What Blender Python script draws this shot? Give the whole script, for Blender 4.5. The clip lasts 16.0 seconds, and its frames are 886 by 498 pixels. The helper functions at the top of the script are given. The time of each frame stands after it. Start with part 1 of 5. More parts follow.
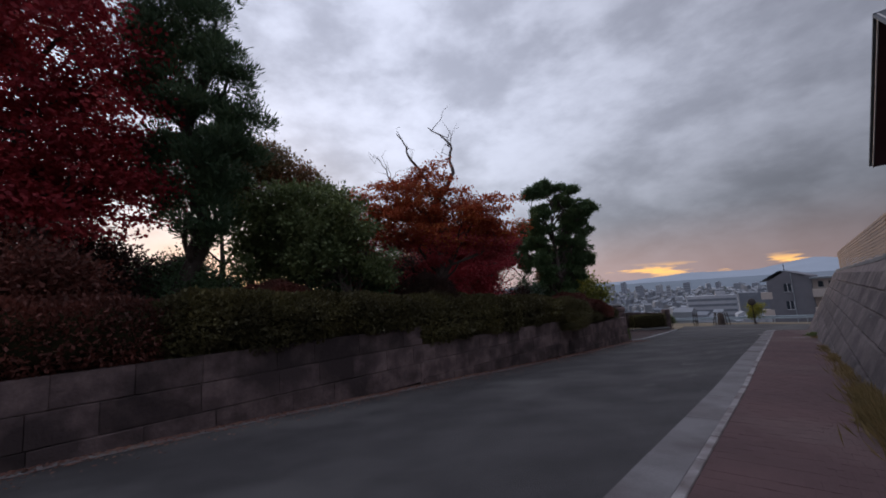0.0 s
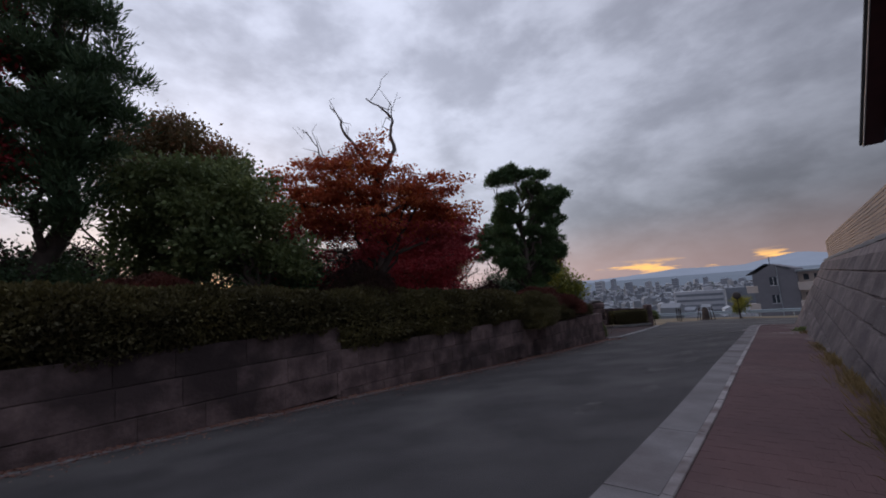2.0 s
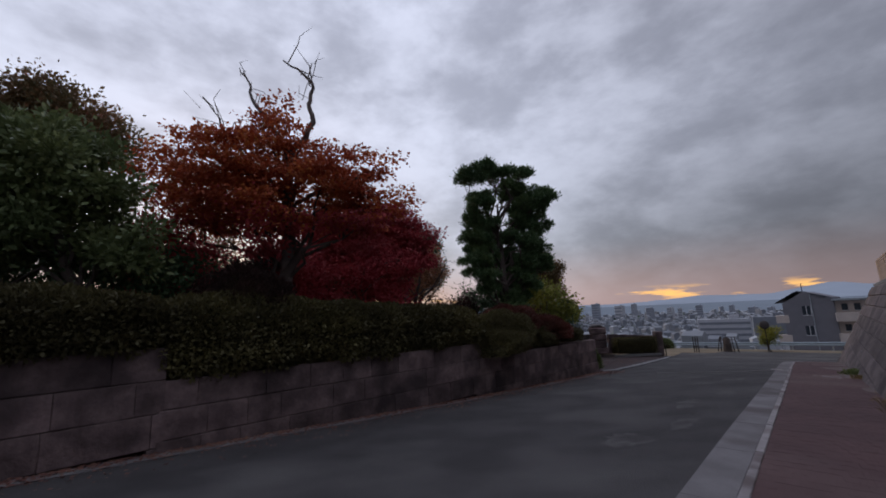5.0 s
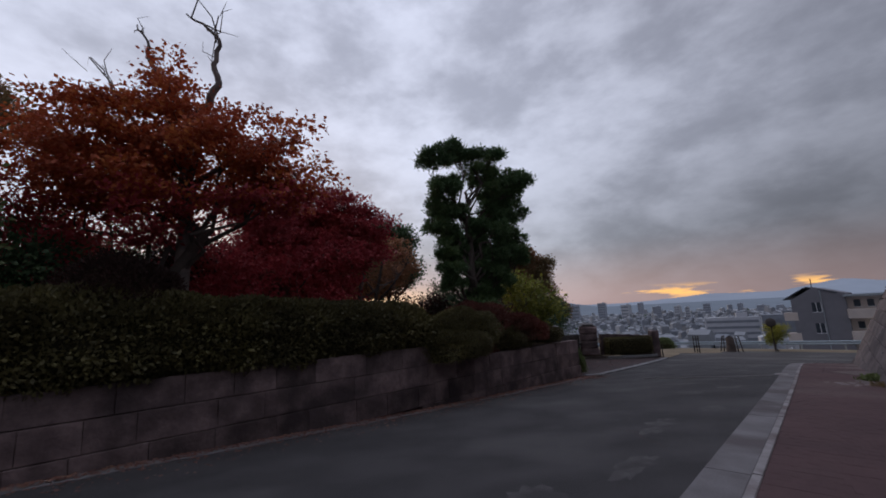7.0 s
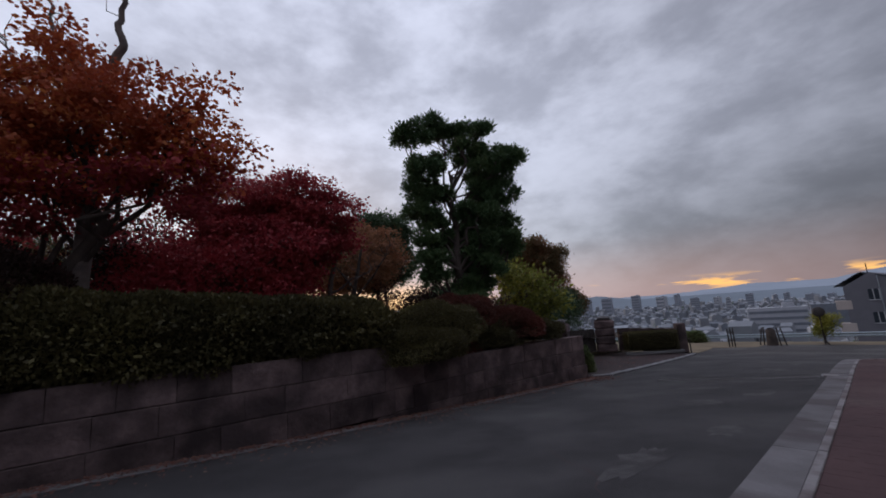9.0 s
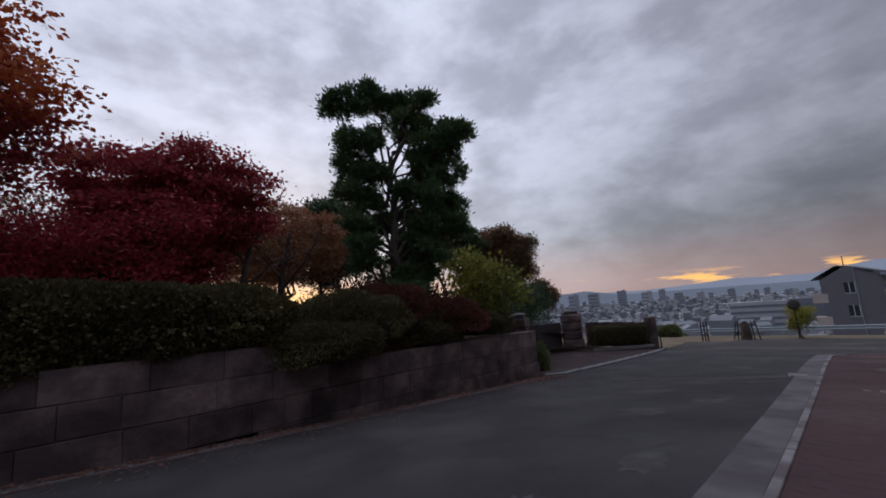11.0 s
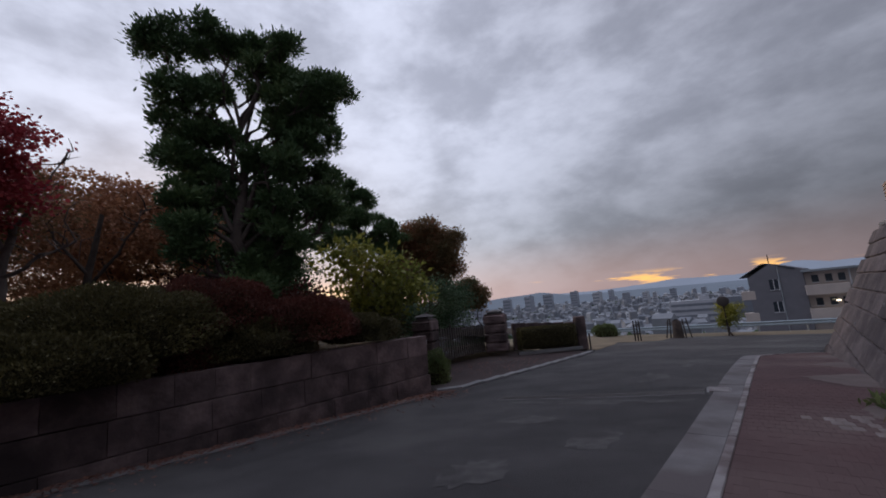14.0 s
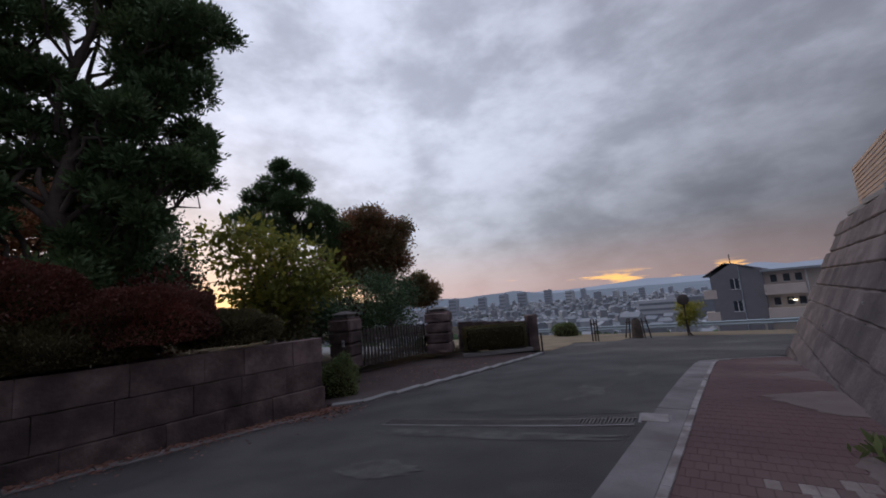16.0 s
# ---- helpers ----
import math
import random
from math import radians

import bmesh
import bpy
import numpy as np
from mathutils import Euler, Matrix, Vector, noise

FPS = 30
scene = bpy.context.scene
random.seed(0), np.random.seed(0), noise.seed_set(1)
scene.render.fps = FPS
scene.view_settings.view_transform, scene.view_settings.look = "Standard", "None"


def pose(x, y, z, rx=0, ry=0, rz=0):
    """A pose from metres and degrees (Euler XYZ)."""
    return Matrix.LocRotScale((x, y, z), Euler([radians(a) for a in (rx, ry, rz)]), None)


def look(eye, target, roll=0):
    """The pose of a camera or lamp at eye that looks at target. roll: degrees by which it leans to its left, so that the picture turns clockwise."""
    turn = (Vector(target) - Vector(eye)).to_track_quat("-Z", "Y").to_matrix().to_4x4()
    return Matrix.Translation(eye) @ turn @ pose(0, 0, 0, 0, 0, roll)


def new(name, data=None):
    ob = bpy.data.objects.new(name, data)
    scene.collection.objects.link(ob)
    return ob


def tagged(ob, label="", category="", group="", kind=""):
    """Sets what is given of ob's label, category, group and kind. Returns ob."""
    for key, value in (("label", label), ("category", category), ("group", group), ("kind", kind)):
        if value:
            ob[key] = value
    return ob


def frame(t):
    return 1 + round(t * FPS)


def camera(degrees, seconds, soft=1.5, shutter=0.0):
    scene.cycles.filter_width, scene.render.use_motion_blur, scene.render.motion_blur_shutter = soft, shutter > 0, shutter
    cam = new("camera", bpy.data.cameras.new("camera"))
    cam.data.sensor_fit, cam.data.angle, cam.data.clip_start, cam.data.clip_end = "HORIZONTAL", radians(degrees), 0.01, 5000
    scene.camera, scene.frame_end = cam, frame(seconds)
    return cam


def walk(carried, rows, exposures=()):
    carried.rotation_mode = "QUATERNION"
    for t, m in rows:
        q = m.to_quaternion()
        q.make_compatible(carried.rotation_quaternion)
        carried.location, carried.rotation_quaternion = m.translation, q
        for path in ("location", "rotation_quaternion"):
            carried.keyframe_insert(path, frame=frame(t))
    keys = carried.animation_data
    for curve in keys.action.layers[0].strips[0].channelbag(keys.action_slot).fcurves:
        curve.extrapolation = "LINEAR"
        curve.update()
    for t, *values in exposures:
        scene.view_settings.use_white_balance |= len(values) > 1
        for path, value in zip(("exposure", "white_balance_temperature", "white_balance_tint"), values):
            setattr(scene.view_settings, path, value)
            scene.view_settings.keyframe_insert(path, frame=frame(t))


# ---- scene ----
cam = camera(97.0, 16.0, soft=1.8)
# seconds, metres east, north and up, degrees of turn to the left, upward tilt and lean
ROWS = [
    (0.0, -0.447, 0.004, 1.427, 38.83, 6.53, -3.70),
    (0.5, -0.427, 0.749, 1.359, 38.66, 6.71, -3.93),
    (1.0, -0.362, 1.483, 1.285, 37.82, 6.60, -3.94),
    (1.5, -0.341, 2.238, 1.221, 37.92, 6.53, -4.43),
    (2.0, -0.364, 2.988, 1.153, 37.58, 6.31, -4.49),
    (2.5, -0.373, 3.716, 1.091, 37.62, 6.41, -4.81),
    (3.0, -0.392, 4.501, 1.030, 37.81, 6.83, -4.59),
    (3.5, -0.408, 5.243, 0.976, 38.50, 7.73, -3.97),
    (4.0, -0.409, 6.004, 0.941, 39.48, 8.82, -2.91),
    (6.5, -0.234, 9.501, 0.789, 40.27, 9.29, -2.50),
    (7.0, -0.214, 10.199, 0.735, 40.73, 9.27, -2.96),
    (7.5, -0.191, 10.903, 0.695, 40.86, 9.22, -3.12),
    (8.0, -0.190, 11.526, 0.656, 42.26, 9.08, -3.66),
    (8.5, -0.155, 12.164, 0.614, 44.44, 9.17, -4.05),
    (9.0, -0.133, 12.769, 0.584, 44.79, 9.00, -4.06),
    (11.5, 0.032, 15.824, 0.321, 42.44, 7.99, -4.31),
    (12.0, 0.072, 16.437, 0.275, 41.66, 7.98, -4.53),
    (12.5, 0.051, 17.043, 0.234, 41.24, 8.10, -4.88),
    (13.0, 0.054, 17.645, 0.194, 40.57, 8.36, -5.08),
    (13.5, 0.045, 18.245, 0.157, 39.34, 8.27, -5.44),
    (14.0, 0.047, 18.878, 0.111, 37.19, 8.09, -5.09),
    (14.5, 0.082, 19.539, 0.073, 35.42, 7.69, -4.60),
    (15.0, 0.119, 20.237, 0.020, 34.65, 7.21, -4.23),
    (15.5, 0.188, 20.897, -0.022, 33.85, 7.09, -4.54),
    (16.0, 0.214, 21.564, -0.066, 33.79, 7.43, -4.70),
]
walk(cam, [(t, pose(x, y, z) @ pose(0, 0, 0, 0, 0, yaw - 0.7) @ pose(0, 0, 0, 90.4 + pitch) @ pose(0, 0, 0, 0, 0, lean)) for t, x, y, z, yaw, pitch, lean in ROWS], [(0.0, 0.36), (3.0, 0.28), (6.5, 0.2), (13.0, 0.22), (16.0, 0.36)])

# ---- world, sun ----
SUN_AZ, SUN_EL = radians(-70), radians(3)      # compass angle from +y towards +x
world = bpy.data.worlds.new("dusk_sky")
scene.world = world
world.use_nodes = True
wn, wl = world.node_tree.nodes, world.node_tree.links
wn.clear()


def wmath(op, a, b=None, c=None, clamp=False):
    n = wn.new("ShaderNodeMath")
    n.operation, n.use_clamp = op, clamp
    for i, v in enumerate((a, b, c)):
        if v is None:
            continue
        if isinstance(v, (int, float)):
            n.inputs[i].default_value = v
        else:
            wl.new(v, n.inputs[i])
    return n.outputs[0]


def wmix(f, a, b, blend="MIX"):
    n = wn.new("ShaderNodeMix")
    n.data_type, n.blend_type = "RGBA", blend
    for sock, v in ((n.inputs[0], f), (n.inputs[6], a), (n.inputs[7], b)):
        if isinstance(v, (int, float)):
            sock.default_value = v
        elif isinstance(v, tuple):
            sock.default_value = (*v, 1)
        else:
            wl.new(v, sock)
    return n.outputs[2]


def wramp(x, lo, hi):
    n = wn.new("ShaderNodeMapRange")
    n.interpolation_type = "SMOOTHSTEP"
    n.inputs[1].default_value, n.inputs[2].default_value = lo, hi
    wl.new(x, n.inputs[0])
    return n.outputs[0]


tc = wn.new("ShaderNodeTexCoord").outputs["Generated"]
sep = wn.new("ShaderNodeSeparateXYZ")
wl.new(tc, sep.inputs[0])
dx, dy, dz = sep.outputs
comb = wn.new("ShaderNodeCombineXYZ")
wl.new(dx, comb.inputs[0])
wl.new(dy, comb.inputs[1])
wl.new(wmath("MULTIPLY", dz, 1.9), comb.inputs[2])
deck = comb.outputs[0]


def wnoise(scale, detail, rough, vec=deck, distort=0.0, shift=(0, 0, 0), stretch=(1, 1, 1)):
    m = wn.new("ShaderNodeMapping")
    m.inputs[1].default_value, m.inputs[3].default_value = shift, stretch
    wl.new(vec, m.inputs[0])
    n = wn.new("ShaderNodeTexNoise")
    n.inputs["Scale"].default_value, n.inputs["Detail"].default_value = scale, detail
    n.inputs["Roughness"].default_value, n.inputs["Distortion"].default_value = rough, distort
    wl.new(m.outputs[0], n.inputs["Vector"])
    return n.outputs["Fac"]


big = wnoise(1.4, 3, 0.5, shift=(3.1, 0.4, 0))
fine = wnoise(4.2, 5, 0.5, shift=(0.6, 5.2, 1.0))
wisp = wnoise(10.5, 6, 0.55, shift=(2.6, 1.2, 4.0))
cloud = wmath("ADD", wmath("MULTIPLY", big, 0.26), wmath("ADD", wmath("MULTIPLY", fine, 0.44), wmath("MULTIPLY", wisp, 0.30)))
cloud = wramp(cloud, 0.38, 0.62)
# direction to the hidden sun: the deck is brighter there, thick and dark away from it
side = wmath("ADD", wmath("MULTIPLY", dx, math.sin(SUN_AZ)), wmath("MULTIPLY", dy, math.cos(SUN_AZ)))
toward = wramp(side, -0.3, 1.0)
sky = wn.new("ShaderNodeTexSky")
sky.sky_type, sky.sun_disc = "NISHITA", False
sky.sun_elevation, sky.sun_rotation = SUN_EL, SUN_AZ
col = wmix(cloud, (0.315, 0.330, 0.418), (0.545, 0.572, 0.705))
col = wmix(0.03, col, sky.outputs[0])
light = wmath("ADD", 0.55, wmath("MULTIPLY", wramp(side, -0.1, 1.0), 0.70))
low_dim = wmath("MULTIPLY", wramp(wmath("MULTIPLY", dz, -1.0), -0.45, -0.04), wmath("SUBTRACT", 0.62, wmath("MULTIPLY", wramp(side, 0.3, 1.0), 0.36)))
# an overcast sky is brightest overhead
light = wmath("MULTIPLY", light, wmath("ADD", 1.0, wmath("MULTIPLY", wramp(dz, 0.58, 1.0), 1.5)))
shade = wmath("MULTIPLY", light, wmath("SUBTRACT", 1.0, low_dim))
grey = wn.new("ShaderNodeCombineXYZ")
for i in range(3):
    wl.new(shade, grey.inputs[i])
col = wmix(1.0, col, grey.outputs[0], "MULTIPLY")
# the sky turns rosy grey, then apricot, close over the horizon
low = wramp(wmath("MULTIPLY", dz, -1.0), -0.17, -0.01)
rosy = wmix(toward, (0.20, 0.17, 0.195), (0.60, 0.38, 0.33))
col = wmix(wmath("MULTIPLY", low, 0.55), col, rosy)
# long thin gaps of sunset light in the lowest clouds
lv = wn.new("ShaderNodeCombineXYZ")
wl.new(wmath("ARCTAN2", dx, dy), lv.inputs[0])
wl.new(dz, lv.inputs[1])
gap = wnoise(5.5, 4, 0.55, vec=lv.outputs[0], shift=(0.47, 0.18, 0.0), stretch=(1.0, 8.0, 1.0))
azim = wmath("ARCTAN2", dx, dy)
clear = wmath("ADD", wramp(wmath("ABSOLUTE", wmath("ADD", azim, 0.155)), 0.10, 0.0), wramp(wmath("ABSOLUTE", wmath("SUBTRACT", azim, 0.045)), 0.07, 0.0))
gap = wmath("ADD", gap, wmath("MULTIPLY", clear, 0.14))
near = wmath("MULTIPLY", wramp(wmath("ABSOLUTE", wmath("SUBTRACT", dz, 0.026)), 0.022, 0.0), wramp(gap, 0.58, 0.66))
col = wmix(near, col, (1.15, 0.62, 0.20))
glow = wmath("MULTIPLY", wramp(wmath("ABSOLUTE", wmath("SUBTRACT", dz, 0.02)), 0.075, 0.0), wramp(side, 0.84, 1.0))
col = wmix(wmath("MULTIPLY", glow, 0.85), col, (1.8, 1.1, 0.42))
bg = wn.new("ShaderNodeBackground")
bg.inputs[1].default_value = 0.92
wl.new(col, bg.inputs[0])
wl.new(bg.outputs[0], wn.new("ShaderNodeOutputWorld").inputs[0])

sun = new("sun", bpy.data.lights.new("sun", "SUN"))
sun.data.energy, sun.data.angle, sun.data.color = 0.5, radians(25), (1.0, 0.78, 0.55)
sun.matrix_world = look((0, 0, 30), (-30 * math.sin(SUN_AZ), -30 * math.cos(SUN_AZ), 30 - 30 * math.tan(radians(8))))


# ---- materials ----
def mat(name, a, b=None, scale=6.0, rough=0.85, bump=0.3, fine=40.0, metal=0.0, per="", vary=0.13, stain=None, stain_at=(0.55, 0.75), emit=None, gloss=0.3):
    """Two-scale noise between colours a and b, optional stains, bump, and variation per object or island."""
    m = bpy.data.materials.new(name)
    m.use_nodes = True
    n, l = m.node_tree.nodes, m.node_tree.links
    p = n["Principled BSDF"]
    b = b or tuple(c * 0.75 for c in a)
    co = n.new("ShaderNodeNewGeometry").outputs["Position"]

    def noise_(s, d=4):
        t = n.new("ShaderNodeTexNoise")
        t.inputs["Scale"].default_value, t.inputs["Detail"].default_value = s, d
        l.new(co, t.inputs["Vector"])
        return t.outputs["Fac"]

    def mix(f, x, y, blend="MIX"):
        k = n.new("ShaderNodeMix")
        k.data_type, k.blend_type = "RGBA", blend
        for sock, v in ((k.inputs[0], f), (k.inputs[6], x), (k.inputs[7], y)):
            if isinstance(v, (int, float)):
                sock.default_value = v
            elif isinstance(v, tuple):
                sock.default_value = (*v, 1)
            else:
                l.new(v, sock)
        return k.outputs[2]

    def rng(x, lo, hi, o0=0.0, o1=1.0):
        k = n.new("ShaderNodeMapRange")
        for i, v in enumerate((lo, hi, o0, o1)):
            k.inputs[i + 1].default_value = v
        l.new(x, k.inputs[0])
        return k.outputs[0]

    large, small = noise_(scale), noise_(fine, 6)
    c = mix(rng(large, 0.35, 0.65), a, b)
    c = mix(rng(small, 0.3, 0.7, 0.0, 0.35), c, tuple(v * 0.6 for v in b))
    if stain:
        c = mix(rng(noise_(scale * 0.37, 5), *stain_at), c, stain)
    if per:
        r = n.new("ShaderNodeObjectInfo").outputs["Random"] if per == "object" else n.new("ShaderNodeNewGeometry").outputs["Random Per Island"]
        k = n.new("ShaderNodeHueSaturation")
        l.new(rng(r, 0, 1, 1 - vary, 1 + vary), k.inputs["Value"])
        l.new(c, k.inputs["Color"])
        c = k.outputs[0]
    l.new(c, p.inputs["Base Color"])
    p.inputs["Roughness"].default_value, p.inputs["Metallic"].default_value = rough, metal
    p.inputs["Specular IOR Level"].default_value = gloss
    if bump:
        k = n.new("ShaderNodeBump")
        k.inputs["Strength"].default_value, k.inputs["Distance"].default_value = bump, 0.02
        l.new(small, k.inputs["Height"])
        l.new(k.outputs[0], p.inputs["Normal"])
    if emit:
        p.inputs["Emission Color"].default_value, p.inputs["Emission Strength"].default_value = (*emit[0], 1), emit[1]
    return m


def leaf_mat(name, a, b, c=None, through_light=0.35, rough=0.55):
    """Leaf colours vary from leaf to leaf and, more slowly, across the crown; some light passes through."""
    m = bpy.data.materials.new(name)
    m.use_nodes = True
    n, l = m.node_tree.nodes, m.node_tree.links
    p = n["Principled BSDF"]
    geo = n.new("ShaderNodeNewGeometry")
    ramp = n.new("ShaderNodeValToRGB")
    ramp.color_ramp.elements[0].color, ramp.color_ramp.elements[1].color = (*a, 1), (*b, 1)
    t = n.new("ShaderNodeTexNoise")
    t.inputs["Scale"].default_value, t.inputs["Detail"].default_value = 0.7, 3
    l.new(geo.outputs["Position"], t.inputs["Vector"])
    mr = n.new("ShaderNodeMapRange")
    mr.inputs[1].default_value, mr.inputs[2].default_value = 0.35, 0.65
    l.new(t.outputs["Fac"], mr.inputs[0])
    mx = n.new("ShaderNodeMath")
    mx.operation = "MULTIPLY_ADD"
    mx.inputs[1].default_value, mx.inputs[2].default_value = 0.42, 0.06
    l.new(geo.outputs["Random Per Island"], mx.inputs[0])
    ad = n.new("ShaderNodeMath")
    ad.operation = "MULTIPLY_ADD"
    ad.inputs[1].default_value = 0.45
    l.new(mr.outputs[0], ad.inputs[0])
    l.new(mx.outputs[0], ad.inputs[2])
    l.new(ad.outputs[0], ramp.inputs[0])
    if c:
        e = ramp.color_ramp.elements.new(0.62)
        e.color = (*c, 1)
    l.new(ramp.outputs[0], p.inputs["Base Color"])
    p.inputs["Roughness"].default_value, p.inputs["Specular IOR Level"].default_value = rough, 0.25
    tr = n.new("ShaderNodeBsdfTranslucent")
    l.new(ramp.outputs[0], tr.inputs[0])
    ms = n.new("ShaderNodeMixShader")
    ms.inputs[0].default_value = through_light
    l.new(p.outputs[0], ms.inputs[1])
    l.new(tr.outputs[0], ms.inputs[2])
    l.new(ms.outputs[0], n["Material Output"].inputs[0])
    return m


ASPHALT = mat("worn_asphalt", (0.086, 0.080, 0.082), (0.056, 0.052, 0.054), 0.9, 0.9, 1.0, 75, stain=(0.112, 0.105, 0.105), stain_at=(0.52, 0.70))
APRON = mat("dark_apron_paving", (0.068, 0.044, 0.043), (0.042, 0.029, 0.029), 0.8, 0.9, 0.4, 50, stain=(0.10, 0.088, 0.085))
CONCRETE = mat("weathered_concrete", (0.27, 0.262, 0.268), (0.21, 0.205, 0.212), 1.2, 0.9, 0.3, 70, per="object", vary=0.05, stain=(0.19, 0.18, 0.18))
KERBSTONE = mat("pale_kerb_concrete", (0.36, 0.335, 0.335), (0.27, 0.245, 0.245), 5.0, 0.9, 0.3, 70, per="object", vary=0.10, stain=(0.15, 0.12, 0.12), stain_at=(0.48, 0.64))
GUTTER = mat("stained_gutter_concrete", (0.225, 0.212, 0.216), (0.165, 0.152, 0.156), 2.2, 0.9, 0.3, 60, per="object", vary=0.06, stain=(0.115, 0.098, 0.10), stain_at=(0.50, 0.66))
PALEJOINT = mat("pale_mortar_joint", (0.25, 0.205, 0.20), (0.16, 0.13, 0.13), 3, 0.95, 0.4)
PAVER = mat("red_brick_paver", (0.120, 0.068, 0.068), (0.090, 0.052, 0.054), 0.8, 0.9, 0.25, 60, per="island", vary=0.05, stain=(0.145, 0.100, 0.096), stain_at=(0.52, 0.70))
PAVER_ONE = mat("single_red_brick_paver", (0.120, 0.068, 0.068), (0.090, 0.052, 0.054), 0.8, 0.9, 0.25, 60, per="object", vary=0.05, stain=(0.145, 0.100, 0.096), stain_at=(0.52, 0.70))
BED = mat("sand_bed", (0.112, 0.066, 0.065), (0.088, 0.052, 0.052), 3, 0.95, 0.3)
GRANITE = mat("rough_granite_block", (0.225, 0.160, 0.157), (0.105, 0.074, 0.074), 2.3, 0.92, 1.0, 13, per="object", vary=0.30, stain=(0.062, 0.045, 0.046), stain_at=(0.48, 0.64))
MORTAR = mat("dark_joint", (0.105, 0.076, 0.075), None, 3, 0.95, 0.4)
BLOCKWALL = mat("grey_retaining_block", (0.170, 0.138, 0.136), (0.104, 0.083, 0.084), 2.4, 0.92, 0.8, 22, per="object", vary=0.22, stain=(0.070, 0.056, 0.058), stain_at=(0.48, 0.66))
SOIL = mat("garden_soil", (0.06, 0.046, 0.036), (0.04, 0.032, 0.026), 1.2, 0.95, 0.6, 20, stain=(0.12, 0.075, 0.045))
DIRT = mat("dry_grassy_dirt", (0.24, 0.185, 0.12), (0.16, 0.125, 0.085), 0.6, 0.95, 0.6, 20, stain=(0.13, 0.13, 0.07))
# the haze over the falling land is put into this bluish grey
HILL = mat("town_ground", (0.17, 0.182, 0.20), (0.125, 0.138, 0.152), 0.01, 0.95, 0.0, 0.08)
BARK = mat("grey_brown_bark", (0.115, 0.09, 0.078), (0.07, 0.055, 0.05), 4, 0.95, 0.8, 30)
PALEBARK = mat("pale_bare_bark", (0.22, 0.18, 0.165), (0.13, 0.105, 0.1), 4, 0.95, 0.7, 30)
TAN = mat("tan_fence_board", (0.40, 0.27, 0.185), (0.34, 0.23, 0.155), 2, 0.6, 0.1, 60, per="object")
STEEL = mat("galvanised_steel", (0.42, 0.45, 0.48), (0.34, 0.37, 0.40), 3, 0.45, 0.1, 60, metal=0.5)
DARKWOOD = mat("weathered_dark_wood", (0.085, 0.068, 0.062), (0.05, 0.042, 0.04), 6, 0.85, 0.5, 40, per="object")
IRON = mat("rusty_iron_grating", (0.115, 0.10, 0.098), (0.08, 0.07, 0.07), 8, 0.6, 0.2, 60, metal=0.4)
RAILBLUE = mat("pale_blue_guard_rail", (0.42, 0.50, 0.56), (0.36, 0.43, 0.49), 2, 0.5, 0.05, 40)
HOUSEGREY = mat("grey_house_render", (0.125, 0.128, 0.145), (0.11, 0.113, 0.13), 1.5, 0.9, 0.2, 90)
SOFFIT = mat("dark_red_soffit", (0.085, 0.03, 0.035), (0.07, 0.026, 0.03), 2, 0.6, 0.05, 60)
FASCIA = mat("white_fascia", (0.62, 0.60, 0.60), (0.54, 0.52, 0.53), 2, 0.6, 0.05, 60)
ROOFTIN = mat("dark_slate_roof", (0.07, 0.08, 0.095), (0.05, 0.058, 0.07), 3, 0.6, 0.2, 40)
SHUTTER = mat("beige_window_panel", (0.36, 0.33, 0.31), (0.31, 0.285, 0.27), 3, 0.7, 0.1, 60)
CEMENT = mat("brownish_cement_patch", (0.175, 0.138, 0.130), (0.14, 0.107, 0.102), 2.0, 0.9, 0.3, 50, stain=(0.13, 0.09, 0.088))
BLACK = mat("black_metal", (0.03, 0.03, 0.034), None, 3, 0.5, 0.0)
APTGREY = mat("grey_apartment_render", (0.22, 0.213, 0.235), (0.195, 0.19, 0.21), 1, 0.9, 0.1, 20)
APTTAN = mat("beige_balcony_panel", (0.62, 0.53, 0.48), (0.54, 0.465, 0.425), 1, 0.9, 0.1, 20)
WHITE = mat("white_paint", (0.72, 0.72, 0.73), (0.64, 0.64, 0.66), 2, 0.6, 0.05, 40)
GLASS = mat("dark_window_glass", (0.05, 0.06, 0.075), None, 2, 0.12, 0.0, gloss=0.6)
LAMPGLOW = mat("lit_lamp", (0.9, 0.85, 0.7), None, 2, 0.5, 0.0, emit=((1.0, 0.85, 0.6), 3.0))
# the grey town colours are lightened and blued to imitate haze
CITYPALE = mat("haze_paled_town_block", (0.36, 0.375, 0.405), (0.28, 0.295, 0.325), 0.02, 0.9, 0.0, 0.3, per="island", vary=0.3)
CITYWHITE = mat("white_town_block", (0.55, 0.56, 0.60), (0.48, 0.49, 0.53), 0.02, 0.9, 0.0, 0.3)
CITYDARK = mat("haze_paled_slate_block", (0.25, 0.268, 0.305), (0.21, 0.228, 0.262), 0.02, 0.9, 0.0, 0.3)
CITYHAZE = mat("haze_tinted_town_block", (0.41, 0.435, 0.495), (0.36, 0.385, 0.445), 0.02, 0.9, 0.0, 0.3)
# the ridges give off a dim blue glow in place of distance haze
MOUNT1 = mat("haze_glow_mountain_far", (0.12, 0.14, 0.18), None, 0.001, 1.0, 0.0, 0.004, emit=((0.120, 0.140, 0.190), 1.0), gloss=0.0)
MOUNT2 = mat("haze_glow_mountain_near", (0.08, 0.095, 0.12), None, 0.002, 1.0, 0.0, 0.006, emit=((0.075, 0.090, 0.122), 1.0), gloss=0.0)

